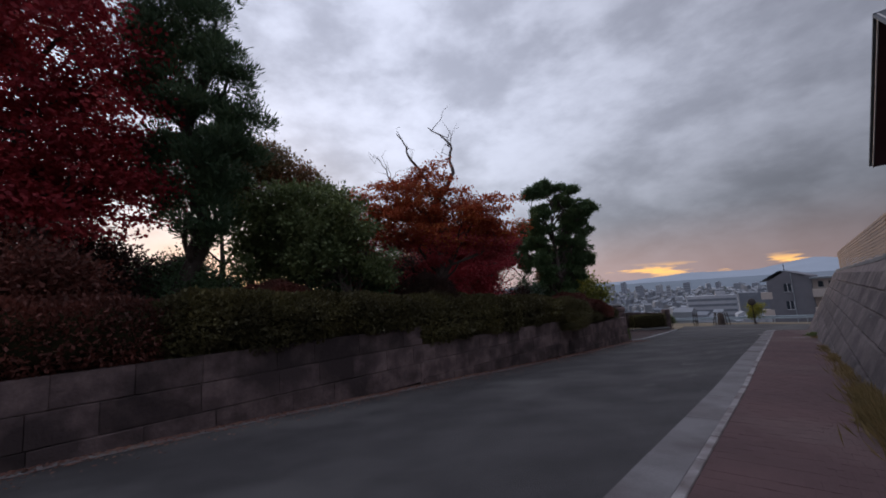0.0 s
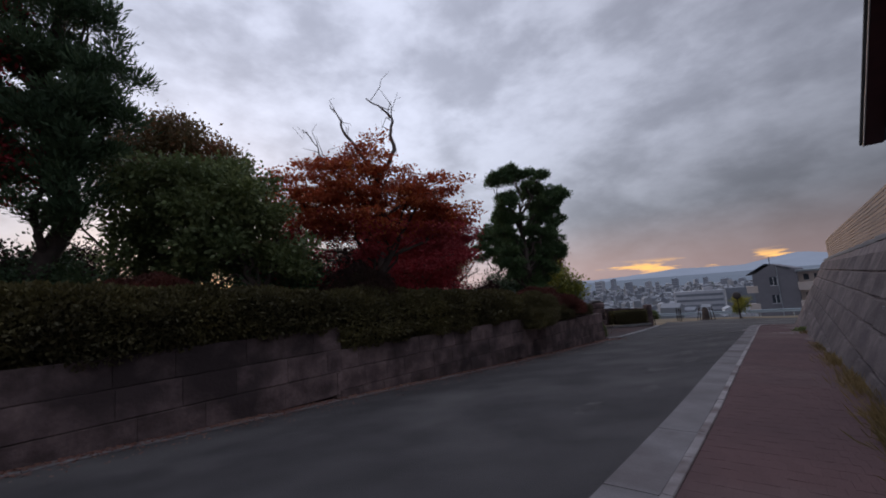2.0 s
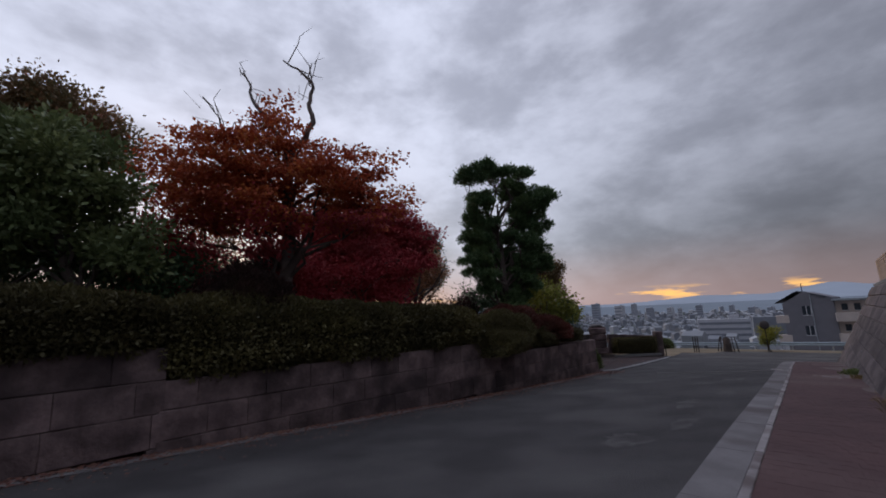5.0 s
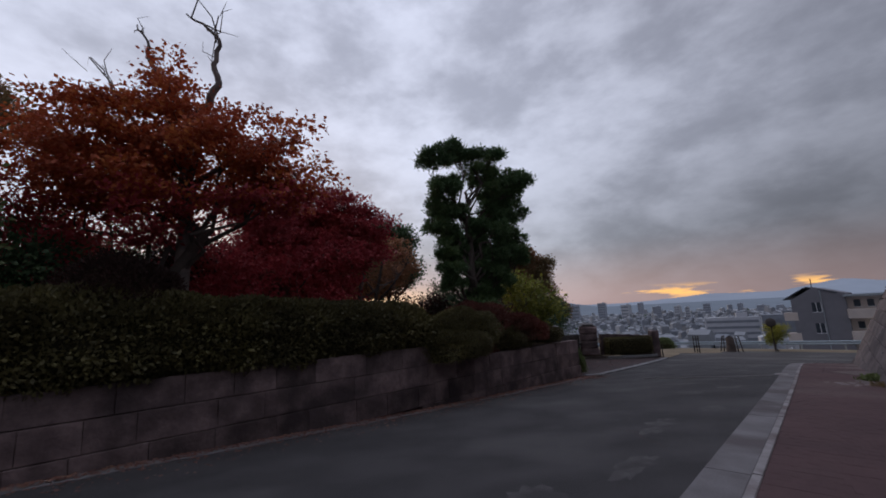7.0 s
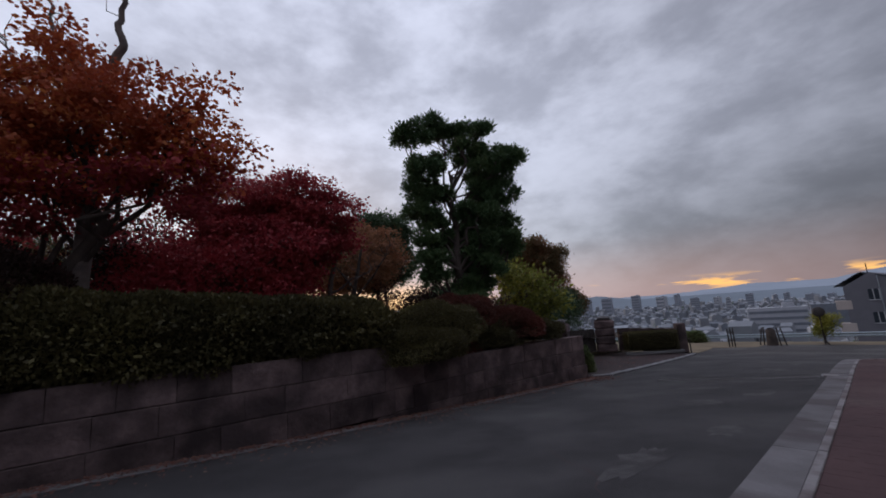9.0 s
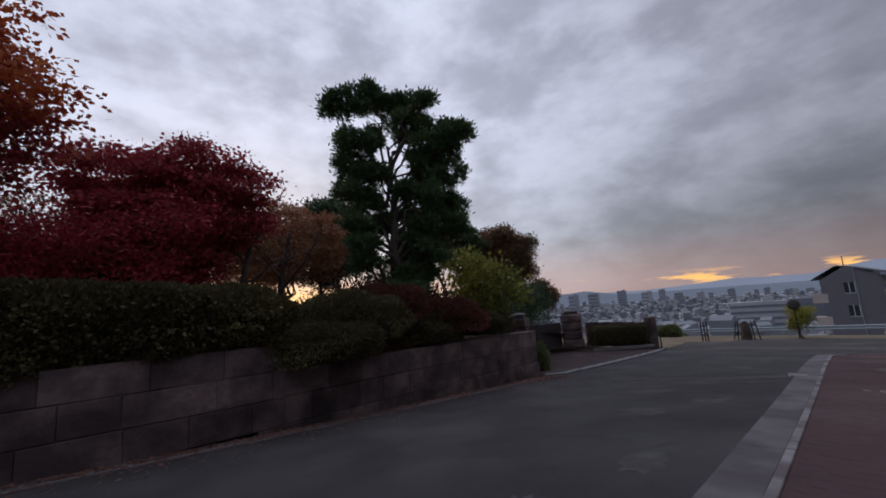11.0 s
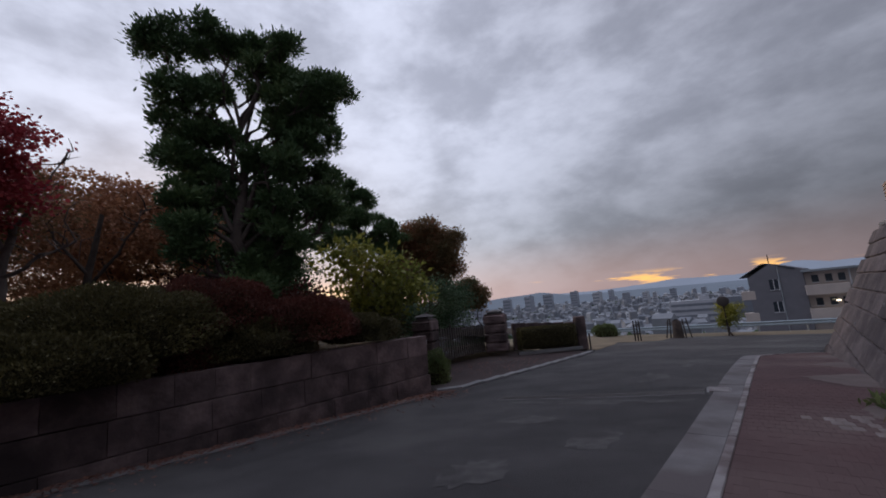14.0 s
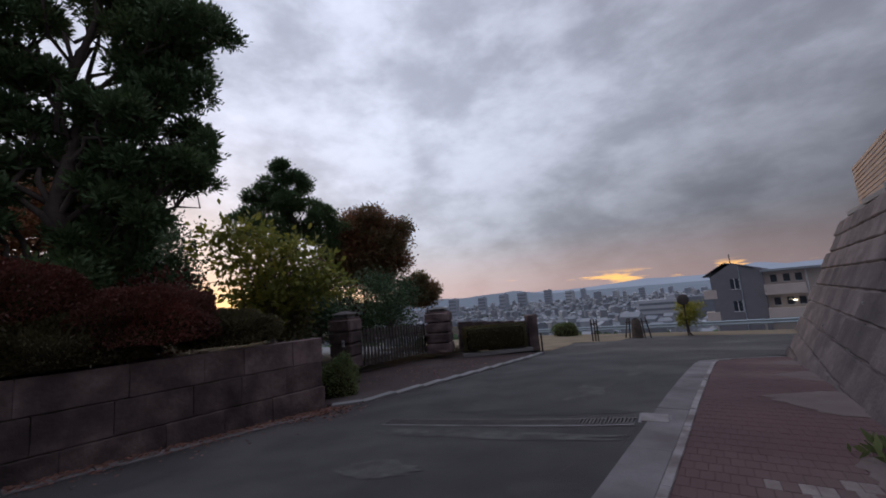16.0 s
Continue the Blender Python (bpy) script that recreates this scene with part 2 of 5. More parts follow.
L_RED = leaf_mat("deep_red_maple_leaf", (0.219, 0.027, 0.040), (0.583, 0.083, 0.086), (0.380, 0.045, 0.057))
L_CRIMSON = leaf_mat("crimson_maple_leaf", (0.240, 0.034, 0.048), (0.599, 0.108, 0.101), (0.384, 0.058, 0.067))
L_ORANGE = leaf_mat("orange_maple_leaf", (0.278, 0.049, 0.031), (0.641, 0.236, 0.062), (0.445, 0.104, 0.041))
L_BROWN = leaf_mat("brown_orange_leaf", (0.25, 0.125, 0.078), (0.54, 0.275, 0.135), (0.39, 0.185, 0.098))
L_RUSSET = leaf_mat("russet_green_leaf", (0.103, 0.103, 0.052), (0.396, 0.135, 0.084), (0.208, 0.125, 0.062))
L_PINE = leaf_mat("dark_pine_needle", (0.056, 0.102, 0.050), (0.172, 0.240, 0.096), (0.100, 0.162, 0.070), 0.12)
L_PINEDARK = leaf_mat("black_green_needle", (0.046, 0.082, 0.046), (0.140, 0.196, 0.088), (0.082, 0.132, 0.066), 0.12)
L_GREEN = leaf_mat("glossy_evergreen_leaf", (0.085, 0.118, 0.052), (0.30, 0.335, 0.135), (0.165, 0.205, 0.085), 0.2, 0.4)
L_YELLOW = leaf_mat("yellow_green_leaf", (0.10, 0.13, 0.035), (0.55, 0.48, 0.085), (0.27, 0.27, 0.06), 0.4)
L_HEDGE = leaf_mat("azalea_hedge_leaf", (0.056, 0.050, 0.030), (0.200, 0.172, 0.066), (0.118, 0.102, 0.045), 0.2)
L_REDHEDGE = leaf_mat("reddened_azalea_leaf", (0.070, 0.036, 0.031), (0.265, 0.082, 0.060), (0.160, 0.054, 0.042), 0.2)
# shrub leaves under the trees, their shade put into a darker purple brown
L_SHADED = leaf_mat("shaded_shrub_leaf", (0.028, 0.018, 0.016), (0.095, 0.036, 0.032), (0.055, 0.026, 0.022), 0.15)
L_DRY = leaf_mat("dry_grass_blade", (0.122, 0.101, 0.041), (0.386, 0.274, 0.142), (0.253, 0.183, 0.081), 0.3)
L_FALLEN = leaf_mat("fallen_leaf", (0.12, 0.055, 0.045), (0.32, 0.19, 0.13), (0.21, 0.10, 0.08), 0.1)
# solid core under the leaves; the shade inside is put into its dark colour
INNER = mat("shade_dark_inner_core", (0.050, 0.044, 0.024), (0.034, 0.030, 0.018), 5, 1.0, 0.6, 20, gloss=0.0)


# ---- mesh helpers ----
def mesh_object(name, verts, faces, material, parent=None, label="", smooth=False):
    me = bpy.data.meshes.new(name)
    me.from_pydata([tuple(v) for v in verts], [], [tuple(f) for f in faces])
    me.materials.append(material)
    if smooth:
        me.shade_smooth()
    me.update()
    ob = new(name, me)
    ob.parent = parent
    if label:
        tagged(ob, label)
    return ob


def part(name, bm, material, parent=None, label="", smooth=False):
    bmesh.ops.recalc_face_normals(bm, faces=bm.faces)
    me = bpy.data.meshes.new(name)
    bm.to_mesh(me)
    bm.free()
    me.materials.append(material)
    if smooth:
        me.shade_smooth()
    ob = new(name, me)
    ob.parent = parent
    if label:
        tagged(ob, label)
    return ob


def thing(name, label, category, at=(0, 0, 0), rz=0.0, group="", kind=""):
    e = new(name)
    e.matrix_world = pose(*at, 0, 0, rz)
    e.empty_display_size = 0.2
    return tagged(e, label, category, group, kind)


def box(bm, cx, cy, cz, sx, sy, sz, bevel=0.0, rz=0.0):
    """A box by its centre and full sizes, with worn edges."""
    r = bmesh.ops.create_cube(bm, size=1.0, matrix=pose(cx, cy, cz, 0, 0, rz) @ Matrix.Diagonal((sx, sy, sz, 1)))
    if bevel:
        edges = list({e for v in r["verts"] for e in v.link_edges})
        bmesh.ops.bevel(bm, geom=edges, offset=bevel, segments=2, affect="EDGES", profile=0.6)
    return bm


def boxed(name, c, s, material, parent, bevel=0.0, rz=0.0, label=""):
    return part(name, box(bmesh.new(), *c, *s, bevel, rz), material, parent, label)


def rod(bm, a, b, r, sides=8, r2=None):
    a, b = Vector(a), Vector(b)
    d = b - a
    m = Matrix.Translation((a + b) / 2) @ d.to_track_quat("Z", "Y").to_matrix().to_4x4()
    bmesh.ops.create_cone(bm, cap_ends=True, segments=sides, radius1=r, radius2=r if r2 is None else r2, depth=d.length, matrix=m)
    return bm


def quads_mesh(name, pts, material, parent=None, label=""):
    """Many separate quads: pts is an array n x 4 x 3."""
    n = len(pts)
    me = bpy.data.meshes.new(name)
    me.vertices.add(n * 4)
    me.vertices.foreach_set("co", np.ascontiguousarray(pts, dtype=np.float32).ravel())
    me.loops.add(n * 4)
    me.loops.foreach_set("vertex_index", np.arange(n * 4, dtype=np.int32))
    me.polygons.add(n)
    me.polygons.foreach_set("loop_start", np.arange(0, n * 4, 4, dtype=np.int32))
    me.polygons.foreach_set("loop_total", np.full(n, 4, dtype=np.int32))
    me.materials.append(material)
    me.update(calc_edges=True)
    ob = new(name, me)
    ob.parent = parent
    if label:
        tagged(ob, label)
    return ob


def unit(a):
    return a / np.maximum(np.linalg.norm(a, axis=-1, keepdims=True), 1e-9)


def leaf_quads(rng, at, axis, size, width, spread=0.6):
    """Diamond leaves at the points at, along axis with some spread, size long and width wide (share of size)."""
    n = len(at)
    d = unit(axis + rng.normal(0, spread, (n, 3)))
    s = unit(np.cross(d, rng.normal(0, 1, (n, 3))))
    L = (size * rng.uniform(0.65, 1.35, n))[:, None]
    w = L * width * 0.5
    return np.stack([at, at + d * L * 0.5 + s * w, at + d * L, at + d * L * 0.5 - s * w], 1)


def tube(points, radii, sides=7):
    """A tapered tube along points; returns vertices and faces."""
    p = np.array(points, float)
    t = unit(np.gradient(p, axis=0))
    ref = np.array([0.3, 0.9, 0.2])
    u = unit(np.cross(t, ref))
    v = np.cross(t, u)
    a = np.linspace(0, 2 * np.pi, sides, endpoint=False)
    ring = p[:, None] + np.array(radii)[:, None, None] * (np.cos(a)[None, :, None] * u[:, None] + np.sin(a)[None, :, None] * v[:, None])
    faces = [(i * sides + j, i * sides + (j + 1) % sides, (i + 1) * sides + (j + 1) % sides, (i + 1) * sides + j) for i in range(len(p) - 1) for j in range(sides)]
    return ring.reshape(-1, 3), faces


def tubes_mesh(name, many, material, parent, label=""):
    verts, faces = [], []
    for points, radii, sides in many:
        v, f = tube(points, radii, sides)
        k = len(verts)
        verts += list(v)
        faces += [tuple(i + k for i in q) for q in f]
    return mesh_object(name, verts, faces, material, parent, label, smooth=True)


def bent(rng, a, b, n=6, wob=0.1, sag=0.0):
    """A crooked way from a to b."""
    a, b = np.array(a, float), np.array(b, float)
    s = np.linspace(0, 1, n)[:, None]
    p = a + (b - a) * s
    w = rng.normal(0, wob * np.linalg.norm(b - a) / n, (n, 3))
    w[0] = w[-1] = 0
    p = p + w
    p[:, 2] += sag * np.sin(s[:, 0] * np.pi)
    return p


# ---- the ground's form ----
KERB_Y = (-40, 0, 3.3, 8.8, 14, 20.5, 25, 29.3, 32.5, 35.4, 40, 44, 50, 60)
KERB_Z = (3.0, 0.12, -0.11, -0.54, -0.83, -1.27, -1.56, -1.78, -2.04, -2.30, -2.65, -2.9, -3.25, -4.0)
LEFT_Y = (-40, 0.2, 4.1, 6.6, 9.94, 14, 19, 23.7, 26.65, 27.7, 33, 38.6, 44, 50, 60)
LEFT_X = (-15, -10.5, -10.06, -9.86, -9.5, -8.95, -8.3, -7.85, -7.6, -7.4, -6.8, -6.45, -6.4, -8, -12)
LEFT_Z = (1.5, -0.96, -1.09, -1.23, -1.40, -1.61, -1.85, -2.06, -2.19, -2.22, -2.43, -2.67, -2.9, -3.25, -4.0)


def soft_interp(y, ys, vs):
    """Linear between the knots, rounded over about a metre."""
    return sum(np.interp(y + o, ys, vs) for o in (-1.2, -0.6, 0, 0.6, 1.2)) / 5


def kerb_z(y):
    return soft_interp(y, KERB_Y, KERB_Z)


def left_x(y):
    return soft_interp(y, LEFT_Y, LEFT_X)


def ground(x, y):
    """Height of the road surface."""
    zk, zl, xl = kerb_z(y), soft_interp(y, LEFT_Y, LEFT_Z), left_x(y)
    xk = -1.65 + 0.0385 * y
    f = np.clip((x - xk) / (xl - xk), 0, 1) ** 0.85
    return zk + (zl - zk) * f


def wall_x(y):
    """Foot of the retaining wall beside the pavement."""
    return 0.36 + 0.044 * y


def gutter_edges(y):
    """Road side and pavement side of the gutter and kerb, which bend away at the lower end."""
    inner = -1.16 + 0.0385 * y + 0.5 * max(0.0, y - 34.6) ** 1.7
    return inner - 0.47, inner


def terrain(x, y):
    """The one sheet of land: road level here, then down the hill to the town and out to the horizon."""
    near = ground(np.minimum(x, 3.0), min(y, 58.0))
    d = max(0.0, y - 52.0, -x - 60.0, x - 60.0)
    return near - 42.0 * (1 - math.exp(-d / 190.0)) - 0.02


def sheet(name, xs, ys, zf, material, label, category, kind="structure"):
    verts = [(x, y, zf(x, y)) for y in ys for x in xs]
    n = len(xs)
    faces = [(j * n + i, j * n + i + 1, (j + 1) * n + i + 1, (j + 1) * n + i) for j in range(len(ys) - 1) for i in range(n - 1)]
    return tagged(mesh_object(name, verts, faces, material, smooth=True), label, category, kind=kind)


def spaced(*runs):
    out = []
    for a, b, n in runs:
        out += list(np.linspace(a, b, n, endpoint=False))
    return out


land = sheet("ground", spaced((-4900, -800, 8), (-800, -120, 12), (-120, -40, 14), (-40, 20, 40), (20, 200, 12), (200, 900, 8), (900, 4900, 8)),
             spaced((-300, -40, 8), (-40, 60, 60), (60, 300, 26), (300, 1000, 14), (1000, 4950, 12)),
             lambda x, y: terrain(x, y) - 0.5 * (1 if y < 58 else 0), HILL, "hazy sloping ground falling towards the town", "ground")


def road_strip():
    ys = np.linspace(-14, 58, 145)
    verts, faces, n = [], [], 61
    for y in ys:
        # past the end of the wall the carriageway swings to the right
        right = -1.53 + 0.0385 * y + (max(0.0, y - 34.8) ** 1.6) * 0.5
        xl = left_x(y) - 0.12
        for s in np.linspace(0, 1, n):
            x = right + (xl - right) * s
            verts.append((x, y, ground(x, y)))
    for j in range(len(ys) - 1):
        faces += [(j * n + i, (j + 1) * n + i, (j + 1) * n + i + 1, j * n + i + 1) for i in range(n - 1)]
    return mesh_object("road", verts, faces, ASPHALT, smooth=True)


tagged(road_strip(), "worn dark grey asphalt road sloping down between two walls", "road", kind="structure")

# ---- gutter, kerb and pavement on the right ----
END_Y = 36.2
pavement = thing("pavement", "dull red brick pavement with pale worn patches", "pavement", kind="structure")
ys = np.linspace(-14, 36.6, 102)
mesh_object("bed", [(x, y, kerb_z(y) + 0.002 + 0.0 * x) for y in ys for x in (gutter_edges(y)[1] - 0.05, wall_x(y) + 0.3)],
            [(2 * i, 2 * i + 1, 2 * i + 3, 2 * i + 2) for i in range(len(ys) - 1)], BED, pavement)
gutter = thing("gutter", "pale grey concrete gutter slabs beside the road", "gutter", kind="structure")
kerb = thing("kerb", "pale concrete kerb stones flush with the pavement", "kerb", kind="structure")


def slab_mesh(name, w, length, h, material):
    bm = box(bmesh.new(), 0, 0, -h / 2, w, length - 0.012, h, 0.01)
    me = bpy.data.meshes.new(name)
    bm.to_mesh(me)
    bm.free()
    me.materials.append(material)
    return me


def lay(name, me, x, y, length, parent, lift=0.0, extra=0.0, turn=0.0):
    slope = math.degrees(math.atan((kerb_z(y + length / 2) - kerb_z(y - length / 2)) / length))
    o = new(name, me)
    o.parent = parent
    o.matrix_world = pose(x, y, float(kerb_z(y)) + lift, slope, extra, turn)
    return o


rk = random.Random(4)


def strip_piece(name, y0, y1, e0, e1, lift, material, parent, sink=0.1):
    """One concrete piece of the gutter or kerb, its sides following the bend."""
    verts = []
    for y in (y0 + 0.004, (y0 + y1) / 2, y1 - 0.004):
        z = float(kerb_z(y)) + lift
        a, b = e0(y), e1(y)
        verts += [(a, y, z - sink), (a, y, z - 0.008), (a + 0.008, y, z), (b - 0.008, y, z), (b, y, z - 0.008), (b, y, z - sink)]
    faces = [(6 * i + k, 6 * i + k + 1, 6 * i + 7 + k, 6 * i + 6 + k) for i in (0, 1) for k in range(5)]
    faces += [(0, 5, 4, 3, 2, 1), (12, 13, 14, 15, 16, 17)]
    return mesh_object(name, verts, faces, material, parent)


for i in range(64):
    y = -13.7 + i * 0.9
    if y > END_Y - 1:
        break
    dz = rk.uniform(-0.002, 0.002)
    if i % 2 == 0:
        strip_piece("slab", y, y + 1.8, lambda v: gutter_edges(v)[0], lambda v: gutter_edges(v)[1] - 0.085, 0.006 + dz, GUTTER, gutter)
    strip_piece("stone", y, y + 0.9, lambda v: gutter_edges(v)[1] - 0.082, lambda v: gutter_edges(v)[1], 0.022 + dz * 2, KERBSTONE, kerb)

# bricks: a running bond, the nearest ones singly
BRICK = slab_mesh("brick", 0.099, 0.209, 0.05, PAVER_ONE)
rb = random.Random(9)
BRICK_WORN = BRICK.copy()
BRICK_WORN.materials.clear()
BRICK_WORN.materials.append(mat("worn_pale_paver", (0.27, 0.235, 0.225), (0.20, 0.155, 0.15), 6.0, 0.9, 0.3, 60, per="object"))
quads, count = [], 0
y = 1.0
row = 0
while y < 36.0:
    x = gutter_edges(y)[1] + (0.05 if row % 2 else 0.0)
    while x < wall_x(y) - 0.02 and y < 36.0:
        if 24.5 < y < 28.6 and count < 300 and rb.random() > 0.02:
            worn = math.hypot((x - 0.85) / 0.45, (y - 25.3) / 0.5) < rb.uniform(0.3, 1.1) and rb.random() < 0.6
            lay("brick", BRICK_WORN if worn else BRICK, x, y, 0.2, pavement, 0.007 + rb.uniform(-0.001, 0.001), rb.uniform(-0.3, 0.3))
            count += 1
        else:
            z0, z1, d = float(kerb_z(y - 0.0985)), float(kerb_z(y + 0.0985)), rb.uniform(0.0045, 0.007)
            a, b = x - 0.0492, x + 0.0492
            quads.append([(a, y - 0.0985, z0 + d), (b, y - 0.0985, z0 + d), (b, y + 0.0985, z1 + d), (a, y + 0.0985, z1 + d)])
            quads.append([(a, y - 0.0985, z0 + d), (a, y + 0.0985, z1 + d), (a, y + 0.0985, z1 - 0.02), (a, y - 0.0985, z0 - 0.02)])
            quads.append([(a, y - 0.0985, z0 - 0.02), (b, y - 0.0985, z0 - 0.02), (b, y - 0.0985, z0 + d), (a, y - 0.0985, z0 + d)])
        x += 0.1
    y += 0.2
    row += 1
tagged(quads_mesh("bricks", np.array(quads), PAVER, pavement), "dull red brick pavers, worn and stained", kind="stuff")

# ---- retaining wall on the right, its fence and the house above ----
TOP_R = 1.8
wall_right = thing("wall_right", "tall battered retaining wall of grey concrete blocks", "wall", kind="structure")


def batter(y, z):
    return wall_x(y) + 0.48 * (z - float(kerb_z(y)))


def top_r(y):
    return float(soft_interp(y, (-40, 10, 17, 30, 37, 50), (1.9, 1.77, 1.63, 1.48, 1.38, 1.3)))


ys = np.linspace(-16, 37.2, 54)
core_v, core_f = [], []
for y in ys:
    zb = float(kerb_z(y)) - 0.3
    core_v += [(batter(y, zb) + 0.0, y, zb), (batter(y, top_r(y)) + 0.0, y, top_r(y)), (batter(y, top_r(y)) + 0.6, y, top_r(y)), (batter(y, top_r(y)) + 0.6, y, zb)]
for i in range(len(ys) - 1):
    core_f += [(4 * i + k, 4 * i + (k + 1) % 4, 4 * i + 4 + (k + 1) % 4, 4 * i + 4 + k) for k in range(4)]
core_f += [(0, 1, 2, 3), tuple(4 * (len(ys) - 1) + k for k in (3, 2, 1, 0))]
mesh_object("core", core_v, core_f, PALEJOINT, wall_right)


def block_mesh(name, w, d, h, material, seed, rough=0.012, bevel=0.02):
    """One rock-faced block: w along the wall, d deep, h high; front face towards -y, swollen and chipped."""
    bm = bmesh.new()
    bmesh.ops.create_cube(bm, size=1.0, matrix=Matrix.Diagonal((w, d, h, 1)))
    bmesh.ops.bevel(bm, geom=bm.edges[:], offset=bevel, segments=1, affect="EDGES")
    front = [e for e in bm.edges if e.calc_length() > 0.3 and all(v.co.y < 0 for v in e.verts)]
    bmesh.ops.subdivide_edges(bm, edges=front, cuts=2, use_grid_fill=True)
    r = random.Random(seed)
    for v in bm.verts:
        v.co += Vector((r.uniform(-0.5, 0.5), r.uniform(-1, 1), r.uniform(-0.5, 0.5))) * rough
    bmesh.ops.recalc_face_normals(bm, faces=bm.faces)
    me = bpy.data.meshes.new(name)
    bm.to_mesh(me)
    bm.free()
    me.materials.append(material)
    return me


RBLOCKS = [block_mesh("block", 1.188, 0.2, 0.462, BLOCKWALL, s, 0.007, 0.022) for s in range(5)]
rr = random.Random(21)
lean_deg = math.degrees(math.atan(0.48))
row = 0
z = TOP_R - 0.23
while z > -3.2:
    y = 0.6 + (0.6 if row % 2 else 0.0)
    while y < 37.3:
        if z + 0.24 > float(kerb_z(y)) and z < top_r(y) - 0.16:
            o = new("block", RBLOCKS[rr.randrange(5)])
            o.parent = wall_right
            m = pose(batter(y, z) + 0.06 + rr.uniform(-0.006, 0.006), y, z, 0, 0, -90 - 2.5) @ pose(0, 0, 0, -lean_deg, 0, 0)
            o.matrix_world = m @ Matrix.Diagonal((1 if y < 36.7 else 0.8, 1, 1, 1))
        y += 1.2
    z -= 0.45
    row += 1
coping = thing("coping", "concrete coping along the top of the retaining wall", "coping", kind="structure")
for i in range(30):
    y = -15 + i * 1.95
    if y < 36.4:
        boxed("coping_stone", (0, 0, 0), (0.36, 1.93, 0.12), CONCRETE, coping, 0.015).matrix_world = pose(batter(y, top_r(y)) + 0.16, y, top_r(y) + 0.06, 0, 0, -2.5)

# white seep streaks and small drain pipes in the wall
for y, z in ((27.6, -1.0), (30.4, -0.6), (33.2, -1.2), (12.4, 0.4), (18.0, -0.2)):
    bm = rod(bmesh.new(), (0.1, 0, 0), (-0.10, 0, -0.01), 0.035, 10)
    o = part("drain_pipe", bm, CONCRETE)
    o.matrix_world = pose(batter(y, z) + 0.02, y, z)
    tagged(o, "short grey drain pipe stub in the retaining wall", "drain pipe", "weep pipes")

fence = thing("slat_fence", "tan horizontal slat fence on top of the retaining wall", "fence")
for i in range(13):
    y = -12 + i * 4.0
    boxed("fence_post", (batter(y, top_r(y)) + 0.24, y, top_r(y) + 0.66), (0.06, 0.06, 1.2), TAN, fence, 0.005)
knots = (-14.0, 12.0, 18.5, 25.0, 31.0, 36.3)
for i in range(11):
    verts, faces = [], []
    for y in knots:
        z, x = top_r(y) + 0.17 + i * 0.103, batter(y, top_r(y)) + 0.18
        verts += [(x - 0.008, y, z - 0.044), (x + 0.008, y, z + 0.044), (x + 0.03, y, z + 0.044), (x + 0.014, y, z - 0.044)]
    for j in range(len(knots) - 1):
        faces += [(4 * j + k, 4 * j + (k + 1) % 4, 4 * j + 4 + (k + 1) % 4, 4 * j + 4 + k) for k in range(4)]
    faces += [(0, 1, 2, 3), tuple(4 * (len(knots) - 1) + k for k in (3, 2, 1, 0))]
    mesh_object("slat", verts, faces, TAN, fence)


def house_beside():
    h = thing("house", "grey rendered house with steep gable and dark red soffit", "house", (4.4, 31.5, 0))
    half, zr, ze = 9.2, 14.9, 8.7
    bm = bmesh.new()
    prof = [(-half + 0.8, -4.5), (half - 0.8, -4.5), (half - 0.8, ze + 0.2), (0, zr - 0.5), (-half + 0.8, ze + 0.2)]
    f0 = [bm.verts.new((0, y, z)) for y, z in prof]
    f1 = [bm.verts.new((9, y, z)) for y, z in prof]
    bm.faces.new(f0)
    bm.faces.new(f1[::-1])
    for i in range(5):
        bm.faces.new((f0[i], f1[i], f1[(i + 1) % 5], f0[(i + 1) % 5]))
    part("wall", bm, HOUSEGREY, h)
    for sgn, nm in ((1, "roof"), (-1, "roof")):
        rise = math.degrees(math.atan2(zr - ze + 0.4, half))
        L = math.hypot(half, zr - ze + 0.4) + 0.25
        o = boxed(nm, (0, 0, 0), (10.6, L, 0.16), ROOFTIN, h, 0.02)
        o.matrix_parent_inverse = Matrix.Identity(4)
        o.matrix_local = pose(4.2, sgn * half / 2, (zr + ze - 0.4) / 2 + 0.28, -sgn * rise, 0, 0)
        s = boxed("soffit", (0, 0, 0), (0.86, L - 0.1, 0.04), SOFFIT, h)
        s.matrix_local = pose(-0.45, sgn * half / 2, (zr + ze - 0.4) / 2 + 0.12, -sgn * rise, 0, 0)
        b = boxed("bargeboard", (0, 0, 0), (0.05, L, 0.34), FASCIA, h, 0.008)
        b.matrix_local = pose(-0.93, sgn * half / 2, (zr + ze - 0.4) / 2 + 0.2, -sgn * rise, 0, 0)
    for y, z, w, hh in ((-1.0, 10.3, 1.5, 1.9), (3.3, 9.2, 1.3, 1.6), (-5.0, 8.6, 1.4, 1.8), (5.0, 6.0, 1.2, 1.0), (-1.0, 5.6, 1.8, 1.8)):
        win = boxed("window", (-0.03, y, z), (0.10, w, hh), GLASS, h, 0.01)
        boxed("shutter", (-0.16, y, z), (0.06, w * 0.92, hh * 0.98), SHUTTER, win, 0.01, label="beige window panel")
        boxed("sill", (-0.14, y, z - hh / 2 - 0.07), (0.26, w + 0.1, 0.10), BLACK, win, 0.01, label="black window sill")
    boxed("vent_hood", (-0.2, 7.1, 6.3), (0.35, 0.4, 0.25), BLACK, h, 0.02)
    h.matrix_world = pose(6.0, 25.1, 0.5, 0, 0, -2.5) @ Matrix.Scale(0.8, 4)
    return h


house_beside()

